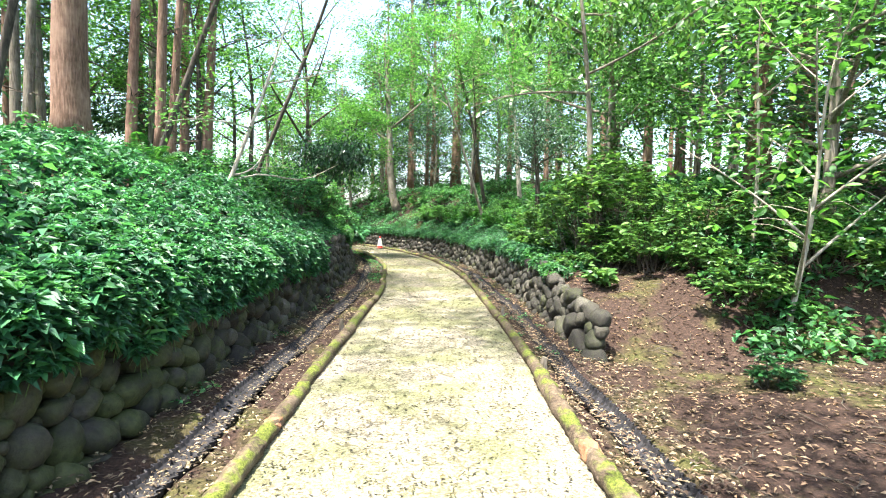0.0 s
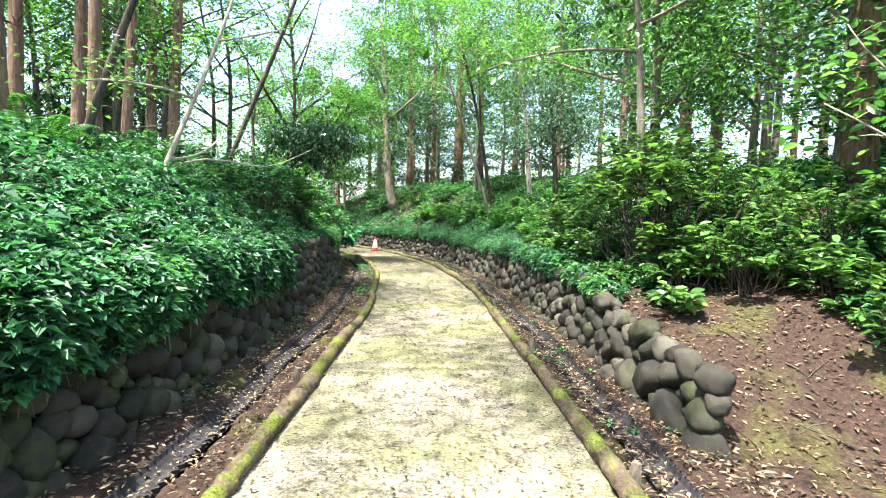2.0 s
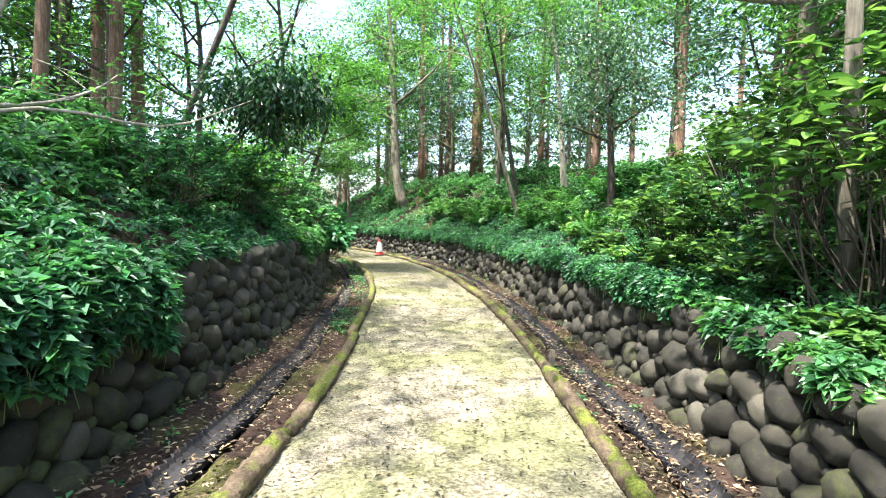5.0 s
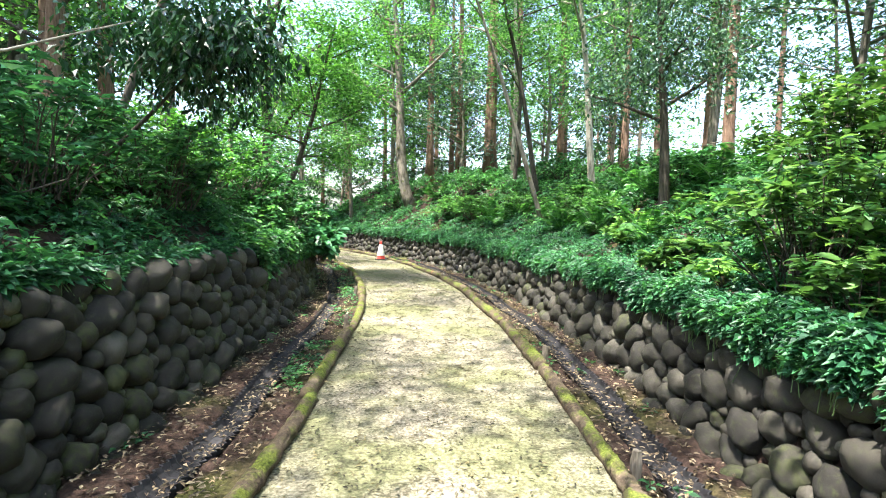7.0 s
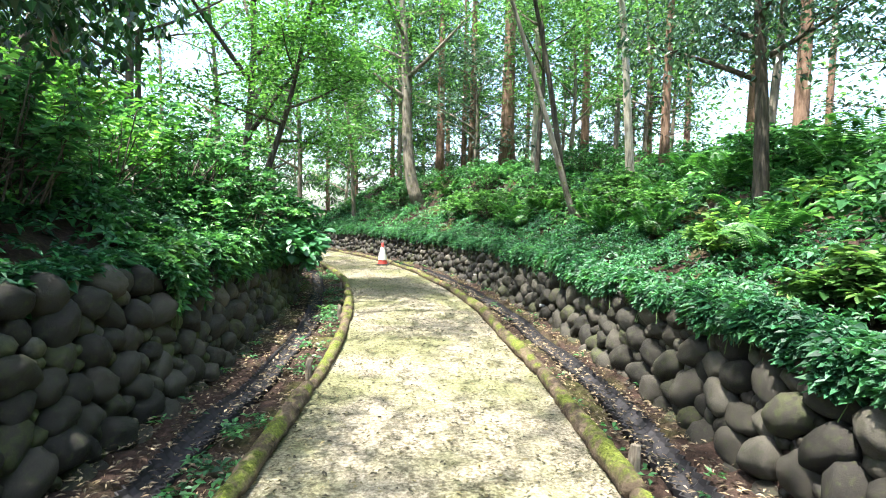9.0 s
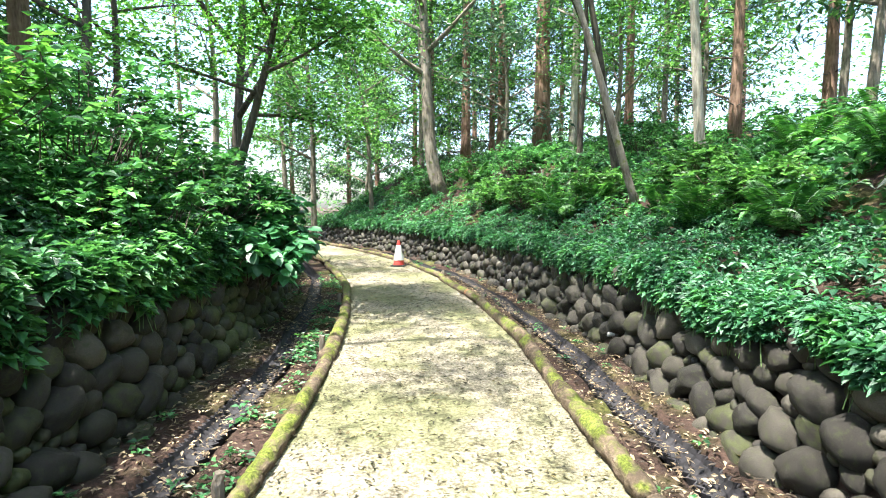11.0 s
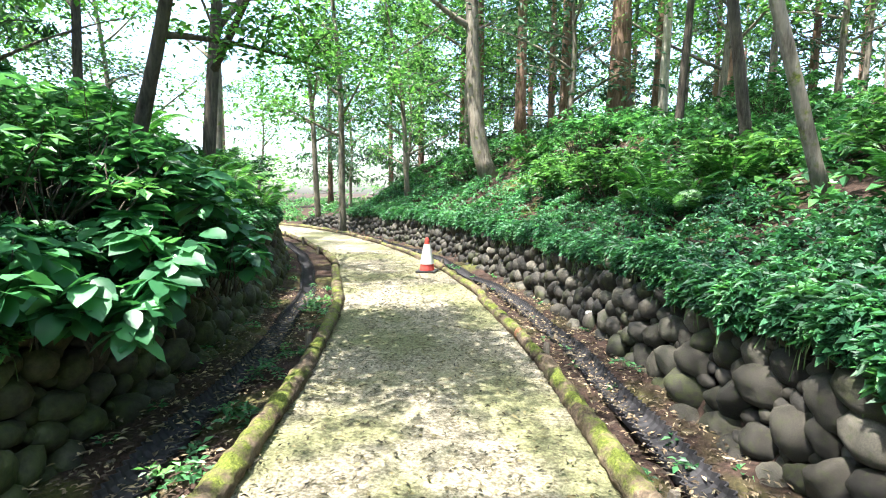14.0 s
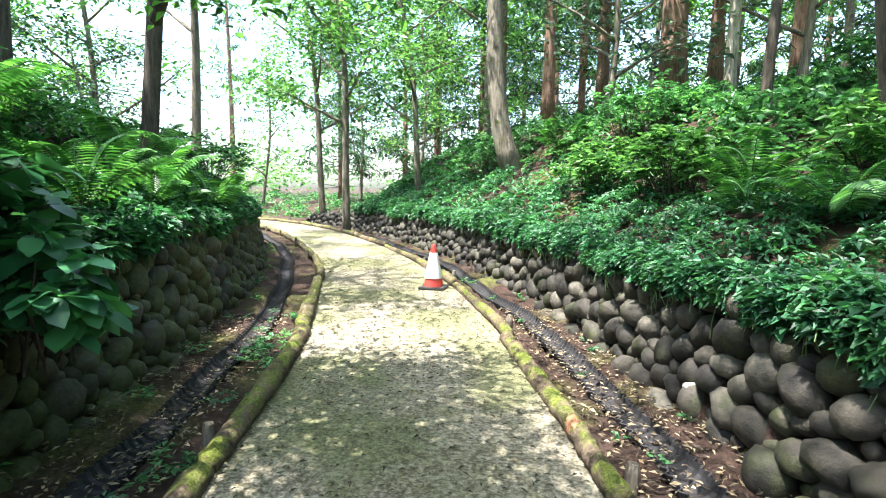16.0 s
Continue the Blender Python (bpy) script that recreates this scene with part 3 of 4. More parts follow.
def leaf_cloud(centres, per, spread, leaf, full=False, flat=0.6, aspect=0.5, droop=0.0):
    n = len(centres) * per
    off = rng.normal(0, 1, (n, 3)) * [spread, spread, spread * flat]
    base = np.repeat(centres, per, 0) + off
    way = unit(rand_dirs(n, -0.5, 0.4) + off / max(spread, 1e-6) * 0.3 + [0, 0, -droop])
    up = unit(np.array([0, 0, 1.0]) + rng.normal(0, 0.45, (n, 3)))
    size = rng.uniform(0.65, 1.3, n) * leaf
    return (full_blades if full else leaf_blades)(base, way, up, size, size * aspect)


def broad_tree(name, x, y, height, dia, label, bark, leaf_mat, lean=(0, 0), kink=0.02, fork=0.45, limbs=7, reach=2.6, clusters=60, per=70, leaf=0.1,
               spread=0.34, flat=0.6, full=False, group="", flat_limbs=0.5, droop=0.0, aspect=0.5, base_z=None, limb_k=0.55, bow=0.0):
    z0 = (z_at(x, y) if base_z is None else base_z) - 0.1
    root = new(name)
    root.location = (x, y, z0)
    tagged(root, label, "tree", group)
    spine = stem_line((0, 0, 0), height, lean, kink, 20, bow)
    rad = dia / 2 * (1.0 - 0.75 * np.linspace(0, 1, len(spine)) ** 1.2)
    rad[0] *= 1.3
    part("trunk", tri_mesh("trunk", *tube(spine, rad, 12, 0.04), bark, True), root)
    tips = []
    for k in range(limbs):
        t = fork + (0.97 - fork) * k / max(1, limbs - 1)
        f = t * (len(spine) - 1)
        i0 = min(int(f), len(spine) - 2)
        start = spine[i0] * (1 - f + i0) + spine[i0 + 1] * (f - i0)
        a = k * 2.4 + rng.uniform(-0.5, 0.5) + x
        length = reach * rng.uniform(0.75, 1.2) * (1 - 0.45 * (t - fork) / max(0.01, 1 - fork))
        u = np.linspace(0, 1, 8)
        way = np.array([math.cos(a), math.sin(a)])
        bendy = rng.normal(0, 0.1, 2) * length
        line = np.column_stack([start[0] + way[0] * length * u + bendy[0] * u * u, start[1] + way[1] * length * u + bendy[1] * u * u,
                                start[2] + length * (flat_limbs * u + 0.25 * u * u * rng.uniform(-1, 1))])
        r0 = np.interp(t, np.linspace(0, 1, len(rad)), rad) * limb_k
        pieces = [tube(line, r0 * (1 - 0.85 * u) + 0.004, 6, 0.05)]
        tips += [line[5], line[6], line[7]]
        for q in range(4):
            b = line[3 + q]
            end = b + rand_dirs(1, -0.1, 0.5)[0] * length * 0.38
            pieces.append(tube(np.linspace(b, end, 4) + np.array([[0, 0, 0], [0, 0, 0.04], [0, 0, 0.05], [0, 0, 0]]), [r0 * 0.3, r0 * 0.22, r0 * 0.15, 0.004], 4))
            tips += [end, (end + b) / 2]
        part("limb", tri_mesh("limb", *join(pieces), bark, True), root)
    tips = np.array(tips)
    if clusters:
        c = tips[rng.integers(0, len(tips), clusters)] + rng.normal(0, 0.22, (clusters, 3)) * [1, 1, 0.6]
        part("crown", tri_mesh("crown", *leaf_cloud(c, per, spread, leaf, full, flat, aspect, droop), leaf_mat), root)
    return root


def cedar(x, y, height, dia, label="tall straight cedar with reddish-brown fibrous bark", low=0.45, sprays=48, per=13, lean=(0, 0), bark=None, group="cedar trees"):
    z0 = z_at(x, y) - 0.1
    root = new("cedar_tree")
    root.location = (x, y, z0)
    tagged(root, label, "tree", group)
    spine = stem_line((0, 0, 0), height, lean, 0.004)
    rad = dia / 2 * (1 - 0.8 * np.linspace(0, 1, len(spine)))
    rad[0] *= 1.35
    part("trunk", tri_mesh("trunk", *tube(spine, rad, 14, 0.03), bark or M_CEDAR, True), root)
    twigs, c = [], []
    for k in range(sprays):
        t = low + (0.98 - low) * rng.random()
        f = t * (len(spine) - 1)
        b = spine[int(f)] + (spine[min(int(f) + 1, len(spine) - 1)] - spine[int(f)]) * (f - int(f))
        a = rng.uniform(0, 6.28)
        length = (0.5 + 2.3 * (1 - t)) * rng.uniform(0.7, 1.2)
        end = b + np.array([math.cos(a) * length, math.sin(a) * length, -0.12 * length])
        if per > 7:
            twigs.append(tube(np.array([b, (b + end) / 2 + [0, 0, 0.1], end]), [0.03, 0.02, 0.006], 4, caps=False))
        c += [b + (end - b) * q for q in (0.45, 0.7, 0.9, 1.05)]
    for k in range(12):
        t = rng.uniform(0.1, low)
        b = spine[int(t * (len(spine) - 1))]
        a = rng.uniform(0, 6.28)
        end = b + np.array([math.cos(a), math.sin(a), rng.uniform(-0.25, 0.2)]) * rng.uniform(0.5, 1.5)
        twigs.append(tube(np.array([b, (b + end) / 2 + [0, 0, 0.06], end]), [0.022, 0.015, 0.004], 4, caps=False))
    if twigs:
        tagged(part("branchwork", tri_mesh("branchwork", *join(twigs), M_DARKBARK, True), root), kind="stuff")
    if c:
        part("crown", tri_mesh("crown", *leaf_cloud(np.array(c), per, 0.2, 0.3 if per > 9 else 0.42, False, 0.5, 0.22, 0.5), M_NEEDLE), root)
    return root


# cedars on the bank beside the start of the walk
for x, y, h, w, ln in ((-9.0, 12.4, 17, 0.86, (0.03, 0)), (-11.4, 16.0, 16, 0.4, (0.02, 0)), (-10.0, 16.3, 16, 0.36, (0.04, 0)), (-8.6, 18.5, 16, 0.36, (0.05, 0)),
                       (-8.9, 16.6, 15, 0.3, (0.03, 0)), (-13.2, 16.2, 16, 0.34, (0.02, 0)), (-14.6, 17.5, 16, 0.36, (0.0, 0)), (-15.2, 19.5, 17, 0.36, (0, 0)),
                       (-10.4, 20.5, 17, 0.4, (0.02, 0)), (-12.5, 22.0, 17, 0.42, (0, 0)), (-7.0, 12.6, 14, 0.26, (0.03, 0.01))):
    cedar(x, y, h, w, lean=(ln[0] + rng.normal(0, 0.012), rng.normal(0, 0.02)), low=0.72 if x > -11 else 0.5, sprays=14 if x > -11 else 40, bark=M_GREY if x < -12 else None)
# cedars behind the bend
for x, y, h, w in ((0.74, 31.9, 17, 0.6), (-2.4, 37.0, 18, 0.46), (-0.72, 34.0, 16, 0.36), (2.2, 34.6, 17, 0.4), (6.45, 10.5, 16, 0.42), (9.3, 13.3, 16, 0.5),
                   (5.6, 28.0, 16, 0.3), (7.4, 24.0, 16, 0.36), (9.2, 20.0, 16, 0.42), (6.9, 17.4, 16, 0.34), (-11.2, 23.6, 16, 0.5), (4.6, 36.0, 17, 0.4)):
    cedar(x, y, h, w)
# dark leafy cedars closing the view beyond the bend
for x, y in ((-6.2, 44.5), (-3.2, 47.0), (-9.4, 47.5), (-0.6, 50.0), (2.8, 46.5), (-12.4, 50.5), (-16.0, 48.5), (6.5, 45.0), (-5.0, 52.0), (9.5, 42.0)):
    cedar(x, y, rng.uniform(13, 17), rng.uniform(0.3, 0.42), "leafy dark green cedar beyond the bend", low=0.14, sprays=100, per=9)
for x, y in ((-17.0, 20.0), (-20.0, 25.0), (-15.5, 27.5), (-22.0, 18.0), (-19.0, 13.5), (-14.2, 24.0)):
    cedar(x, y, rng.uniform(13, 16), rng.uniform(0.3, 0.42), "leafy dark green cedar on the bank", low=0.2, sprays=75, per=9)
# distant cedars all round
spots = []
while len(spots) < 42:
    a, r = rng.uniform(0, 2 * np.pi), rng.uniform(20, 52)
    x, y = r * math.sin(a) - 3, 16 + r * math.cos(a)
    s_, d_ = nearest(np.array([x]), np.array([y]))
    if abs(d_[0]) > 6 and all((x - p) ** 2 + (y - q) ** 2 > 9 for p, q in spots):
        spots.append((x, y))
for x, y in spots:
    cedar(x, y, rng.uniform(15, 21), rng.uniform(0.3, 0.55), low=0.25, sprays=52, per=7)

MAPLE = "slender maple with bright green feathery foliage"

broad_tree("maple_tree", -6.9, 24.7, 10.5, 0.23, "forked maple with dark trunk and sparse high leaves", M_DARKBARK, M_MAPLE, (0.03, 0.03), 0.03, 0.2, 12, 3.8, 95, 45, 0.1, 0.32, 0.35, flat_limbs=0.9, limb_k=0.75)
broad_tree("maple_tree", -10.2, 29.4, 9.0, 0.24, MAPLE, M_GREY, M_MAPLE, (0.0, 0.0), 0.02, 0.4, 8, 3.0, 70, 50, 0.12, 0.32, 0.35)
broad_tree("maple_tree", -4.9, 20.9, 4.6, 0.15, MAPLE, M_DARKBARK, M_MAPLE, (0.36, -0.08), 0.02, 0.35, 10, 2.2, 190, 58, 0.095, 0.3, 0.28, flat_limbs=0.2)
for x, y, h in ((-9.2, 19.2, 8.5), (-8.4, 22.2, 9.0), (-10.4, 25.4, 10.0), (-12.0, 21.0, 9.5)):
    broad_tree("maple_tree", x, y, h, 0.2, MAPLE, M_DARKBARK, M_MAPLE, (rng.normal(0, 0.04), 0.0), 0.03, 0.28, 11, 3.2, 90, 36, 0.16, 0.4, 0.35, flat_limbs=0.5, group="maples on the bank")
leaner = broad_tree("leaning_tree", -4.36, 10.0, 4.6, 0.09, "thin pale trunk leaning over the bank", M_PALE, M_BROAD, (0.25, 0.3), 0.01, 0.12, 5, 2.2, 22, 50, 0.09, 0.3, flat_limbs=0.12)
u_ = np.linspace(0, 1, 9)
low_branch = np.column_stack([1.9 * u_, 0.05 + 2.0 * u_ + 0.12 * np.sin(5 * u_), 0.35 + 0.55 * u_ + 0.13 * np.sin(7 * u_)])
part("limb", tri_mesh("limb", *tube(low_branch, 0.024 - 0.02 * u_, 7, 0.08), M_PALE, True), leaner, "long bare low branch")
broad_tree("evergreen_tree", -4.45, 13.8, 1.62, 0.055, "dark evergreen tree overhanging the path", M_DARKBARK, M_DARKLEAF, (1.1, 0.0), 0.02, 0.72, 8, 0.72, 70, 60, 0.1, 0.2, 0.85, droop=0.8, flat_limbs=0.2)
broad_tree("evergreen_tree", 3.3, 17.7, 4.0, 0.2, "slim evergreen tree with blue-green leathery leaves", M_DARKBARK, M_BLUELEAF, (-0.05, 0), 0.02, 0.45, 9, 1.5, 90, 80, 0.085, 0.28, 0.8, droop=0.5)
broad_tree("curved_tree", -2.77, 31.7, 11, 0.5, "grey-barked tree with a curved trunk base", M_GREY, M_BROAD, (-0.02, 0.02), 0.015, 0.4, 9, 3.4, 90, 50, 0.14, 0.42, bow=0.6)
broad_tree("leaning_tree", 1.86, 22.5, 8.0, 0.14, "slim grey trunk leaning over the undergrowth", M_GREY, M_MAPLE, (-0.33, -0.1), 0.01, 0.62, 9, 3.6, 140, 46, 0.12, 0.4, 0.4)
broad_tree("dark_tree", 2.15, 25.7, 8.5, 0.19, "dark-barked tree leaning slightly on the bank", M_DARKBARK, M_BROAD, (-0.2, -0.1), 0.02, 0.55, 8, 3.6, 110, 50, 0.12, 0.4)
broad_tree("dark_tree", 1.54, 28.0, 8.0, 0.17, "thin dark forked tree on the bank", M_DARKBARK, M_BROAD, (0.02, 0), 0.03, 0.35, 7, 2.4, 60, 60, 0.11, 0.36)
broad_tree("pale_tree", 1.73, 31.0, 9.0, 0.25, "pale smooth-barked tree among cedars", M_PALE, M_BROAD, (0, 0), 0.015, 0.5, 7, 2.6, 60, 60, 0.12, 0.36)
broad_tree("pale_tree", 3.8, 25.2, 9.0, 0.24, "pale tree trunk wound with creepers", M_PALE, M_MAPLE, (-0.1, -0.05), 0.015, 0.55, 9, 4.2, 110, 50, 0.12, 0.4, 0.4)
broad_tree("evergreen_tree", 4.2, 13.0, 5.5, 0.25, "broad evergreen tree with glossy dark leaves", M_GREY, M_BROAD, (-0.04, -0.12), 0.02, 0.35, 10, 2.6, 170, 60, 0.11, 0.36, droop=0.3, flat_limbs=0.3)
broad_tree("evergreen_tree", 3.05, 10.4, 6.4, 0.15, "slim evergreen tree with drooping glossy leaves", M_GREY, M_AUCUBA, (-0.07, -0.04), 0.02, 0.5, 9, 2.4, 85, 20, 0.15, 0.3, droop=0.6, flat_limbs=0.15, full=True)
broad_tree("sapling", 4.35, 6.3, 3.4, 0.075, "slender sapling with forked stems", M_PALE, M_MAPLE, (0.1, -0.06), 0.05, 0.12, 9, 1.4, 40, 16, 0.13, 0.3, flat_limbs=1.0, full=True)
broad_tree("sapling", 4.4, 7.2, 3.6, 0.06, "thin pale sapling with large leaves", M_PALE, M_BROAD, (0.0, 0.0), 0.03, 0.2, 6, 1.2, 24, 20, 0.13, 0.3, flat_limbs=0.8, full=True)
for x, y, h in ((6.5, 11.0, 6), (7.5, 19.5, 7), (-6.2, 34.5, 8), (1.0, 39.5, 9), (-4.8, 41.0, 9), (-9.0, 43.0, 9), (12.0, 16.0, 8),
                (-14.5, 26.5, 8), (-13.5, 46.0, 9), (-20.0, 46.0, 9), (4.5, 42.0, 9), (-18.0, 33.0, 6), (9.0, 6.5, 6), (8.0, 9.0, 6), (10.5, 11.0, 7), (7.2, 14.6, 6.5),
                (-1.5, 42.5, 9), (6.5, 33.0, 8), (9.0, 37.0, 9), (-15.0, 12.0, 7), (14.5, 30.0, 9), (3.2, 31.5, 6), (-0.6, 32.0, 5),
                (6.0, 8.0, 5), (-24.0, 37.0, 7), (13.0, 8.0, 7)):
    broad_tree("woodland_tree", x, y, h, 0.2, "young broadleaf tree with light green leaves", M_GREY, (M_BROAD, M_MAPLE, M_BROAD, M_BLUELEAF)[int(abs(x * 7 + y * 3)) % 4],
               (rng.normal(0, 0.05), rng.normal(0, 0.05)), 0.03, 0.2, 10, 2.8,
               88, 34, 0.19, 0.45, 0.6, group="woodland trees")


# unseen trees left of and behind the start, added to dapple the sunlight
for x, y in ((-6.8, 1.6), (-5.8, -3.0), (-8.2, 6.5)):
    broad_tree("woodland_tree", x, y, 8, 0.2, "young broadleaf tree with light green leaves", M_GREY, M_BROAD, (0, 0), 0.03, 0.35, 9, 2.6, 34, 36, 0.18, 0.4, 0.6, group="woodland trees")


# leaning trees added for dappled shade on path and soil; crowns out of view
for x, y, h, lean_ in ((-6.6, 5.4, 12, 0.26), (-8.4, 9.4, 13, 0.2), (4.3, 1.4, 10, -0.26), (-6.5, 11.4, 11, 0.36), (-6.5, 17.0, 11, 0.4)):
    broad_tree("shade_tree", x, y, h, 0.15, "tall leaning dark-barked broadleaf tree added to cast shade from a high open crown", M_DARKBARK, M_MAPLE, (lean_, 0.0), 0.015, 0.76, 9, 3.3, 85, 42, 0.14, 0.4, 0.4, group="tall woodland trees", flat_limbs=0.25)


for x, y, h in ((-9.0, 35.0, 13), (-11.8, 38.5, 13), (-18.5, 34.0, 12), (-20.5, 29.5, 11), (-15.5, 22.0, 10), (8.5, 27.5, 11), (10.5, 32.0, 12), (6.6, 38.0, 12), (12.5, 22.0, 11), (14.5, 26.0, 12), (9.0, 17.0, 10), (-4.5, 37.0, 11)):
    broad_tree("woodland_tree", x, y, h, 0.28, "tall broadleaf tree with pale green leaves", M_GREY, M_BROAD if x + y > 20 else M_MAPLE, (rng.normal(0, 0.03), rng.normal(0, 0.03)), 0.02, 0.3, 12, 3.4,
               140, 34, 0.2, 0.5, 0.55, group="woodland trees")


# far woods: one leafy mass beyond the trees that can be told apart, open where a clearing lets the sky in
count = 1350
bearing, reach_ = rng.uniform(0, 2 * np.pi, count), rng.uniform(36, 80, count)
gap = np.abs((np.degrees(bearing) - 325 + 180) % 360 - 180)
tall = np.where(gap < 7, 5.0, np.where((bearing > 0.1) & (bearing < 1.8), 15.0, 18.0)) * rng.random(count) ** 0.8
far = np.column_stack([-3 + reach_ * np.sin(bearing), 16 + reach_ * np.cos(bearing), tall + 0.3])
far_s, far_d = nearest(far[:, 0], far[:, 1])
far = far[np.abs(far_d) > 5]
woods = part("far_woods", tri_mesh("far_woods", *leaf_cloud(far, 44, 1.6, 0.45, False, 0.6, 0.6), M_BROAD))
tagged(woods, "distant sunlit woodland foliage", "woods", kind="stuff")


# ---- shrubs and ferns ----
def shrub(x, y, radius, height, label, mat, leaf=0.12, count=40, per=9, bark=None, aspect=0.45, name="shrub", base=None, rise=(-0.3, 0.5), full=True):
    z0 = (z_at(x, y) if base is None else base) - 0.05
    root = new(name)
    root.location = (x, y, z0)
    tagged(root, label, "shrub")
    tips, stems = [], []
    for k in range(count):
        a, r = rng.uniform(0, 6.28), radius * rng.random() ** 0.55
        z = height * (0.25 + 0.75 * rng.random() ** 0.7) * math.sqrt(max(0.08, 1 - 0.7 * (r / radius) ** 2))
        tip = np.array([math.cos(a) * r, math.sin(a) * r, z])
        root_pt = np.array([math.cos(a) * r * 0.45, math.sin(a) * r * 0.45, 0]) + rng.normal(0, 0.1 * radius, 3) * [1, 1, 0]
        mid = (tip + root_pt) / 2 + rng.normal(0, 0.14, 3) * radius + [0, 0, 0.1 * height]
        stems.append(tube(np.array([root_pt, mid, tip]), [0.008, 0.006, 0.003], 5, caps=False))
        tips += [tip, tip * 0.8 + mid * 0.2, tip * 0.5 + mid * 0.5]
    stem_part = part("stemwork", tri_mesh("stemwork", *join(stems), bark or M_DARKBARK, True), root)
    tagged(stem_part, kind="stuff")
    tagged(part("leaves", tri_mesh("leaves", *tufts(np.array(tips), per, leaf * 0.5, leaf, leaf * aspect, 0.2, rise, full), mat, full), root), kind="stuff")
    return root


shrub(3.15, 9.7, 1.3, 2.3, "large laurel-like shrub with glossy yellow-green leaves", M_AUCUBA, 0.15, 90, 7)
shrub(3.5, 11.6, 1.2, 2.3, "bushy glossy green shrub at the wood's edge", M_AUCUBA, 0.145, 80, 7)
shrub(2.6, 12.6, 0.8, 1.3, "low glossy shrub above the stone wall", M_AUCUBA, 0.11, 60)


shrub(2.3, 13.4, 0.4, 0.5, "lime-green leafy shrub in a patch of sun", M_LIMELEAF, 0.13, 14, 7)
shrub(3.4, 17.0, 0.5, 0.5, "lime-green leafy shrub in a patch of sun", M_LIMELEAF, 0.14, 18, 7)
shrub(2.3, 14.5, 0.45, 0.5, "glossy shrub leaning over the stone wall", M_AUCUBA, 0.11, 50)
shrub(2.55, 8.0, 0.35, 0.45, "small bright green broad-leaved seedling", M_AUCUBA, 0.16, 9, 6)
for x, y, r, h in ((2.55, 10.7, 0.6, 0.75), (3.3, 8.9, 0.55, 0.6), (3.9, 7.5, 0.5, 0.55), (2.3, 9.4, 0.35, 0.4), (3.0, 9.2, 0.6, 0.9), (2.35, 11.7, 0.5, 0.6), (4.0, 6.7, 0.7, 0.6), (5.0, 6.9, 0.9, 0.8), (5.3, 7.8, 0.9, 1.1), (3.4, 8.2, 0.7, 0.9), (4.3, 8.4, 0.9, 1.3), (2.9, 8.6, 0.5, 0.6), (4.1, 9.6, 0.9, 1.4)):
    shrub(x, y, r, h, "low glossy green shrub over leaf litter", M_AUCUBA, 0.11, int(50 * r) + 8, 7)
shrub(3.25, 4.9, 0.25, 0.45, "dark leafy stump sprout", M_DARKLEAF, 0.08, 14)
shrub(2.5, 16.6, 0.5, 0.55, "lime-green leafy shrub in a patch of sun", M_LIMELEAF, 0.12, 26, 8)
shrub(-3.9, 12.4, 1.0, 1.2, "dark green shrub above the wall", M_COVER, 0.11, 90, full=False)
shrub(-4.4, 15.8, 1.2, 1.5, "bright green leafy shrub on the bank", M_MAPLE, 0.12, 75, full=False)
shrub(-3.9, 14.3, 0.9, 1.1, "bright green leafy shrub on the bank", M_COVER2, 0.11, 80, full=False)
shrub(-4.7, 18.0, 1.3, 1.5, "tall green shrub on the bank", M_COVER2, 0.13, 85, full=False)
shrub(-4.3, 19.4, 1.0, 1.2, "green shrub above the stone wall", M_COVER2, 0.13, 65, full=False)
shrub(-3.75, 17.6, 0.8, 0.9, "green shrub above the stone wall", M_COVER2, 0.12, 55, full=False)
shrub(-3.5, 19.4, 0.62, 0.9, "hydrangea with large glossy green leaves", M_BIGLEAF, 0.19, 40, 6, aspect=0.62, name="hydrangea", base=0.6, rise=(-0.8, 0.25))
shrub(-3.72, 20.6, 0.55, 0.85, "hydrangea with large glossy green leaves", M_BIGLEAF, 0.18, 30, 6, aspect=0.62, name="hydrangea", base=0.65, rise=(-0.8, 0.25))
shrub(-4.1, 20.3, 0.75, 0.9, "hydrangea with large glossy green leaves", M_BIGLEAF, 0.2, 48, 6, aspect=0.62, name="hydrangea", base=1.15, rise=(-0.5, 0.35))
shrub(-3.55, 18.6, 0.5, 0.7, "hydrangea with large glossy green leaves", M_BIGLEAF, 0.17, 26, 6, aspect=0.62, name="hydrangea", base=0.75, rise=(-0.8, 0.25))
for x, y, r, h in ((6.6, 6.4, 1.2, 1.6), (8.6, 8.0, 1.5, 2.2), (5.2, 16.0, 1.3, 1.6), (9.5, 13.0, 1.6, 2.2)):
    shrub(x, y, r, h, "dense broad-leaved shrub under the trees", M_AUCUBA, 0.16, 90, 8, full=False)
for x, y, r, h in ((0.2, 26.0, 0.9, 0.9), (-0.8, 27.6, 0.9, 0.8), (-0.2, 29.0, 1.0, 1.3), (1.5, 24.2, 0.8, 0.8), (2.6, 20.0, 0.9, 0.7), (2.9, 22.6, 0.8, 0.8), (4.4, 19.5, 1.0, 0.9),
                   (3.4, 28.5, 1.1, 1.3), (-3.4, 32.6, 1.2, 1.1), (5.4, 24.0, 1.2, 1.2), (-7.2, 22.6, 1.0, 0.9), (-8.2, 27.0, 1.1, 1.0), (-6.4, 18.6, 1.2, 1.3), (-5.4, 12.0, 1.0, 0.9)):
    shrub(x, y, r, h, "mixed green shrub in the undergrowth", M_BROAD if r < 1 else M_COVER2, 0.13, 60, 8, full=False)


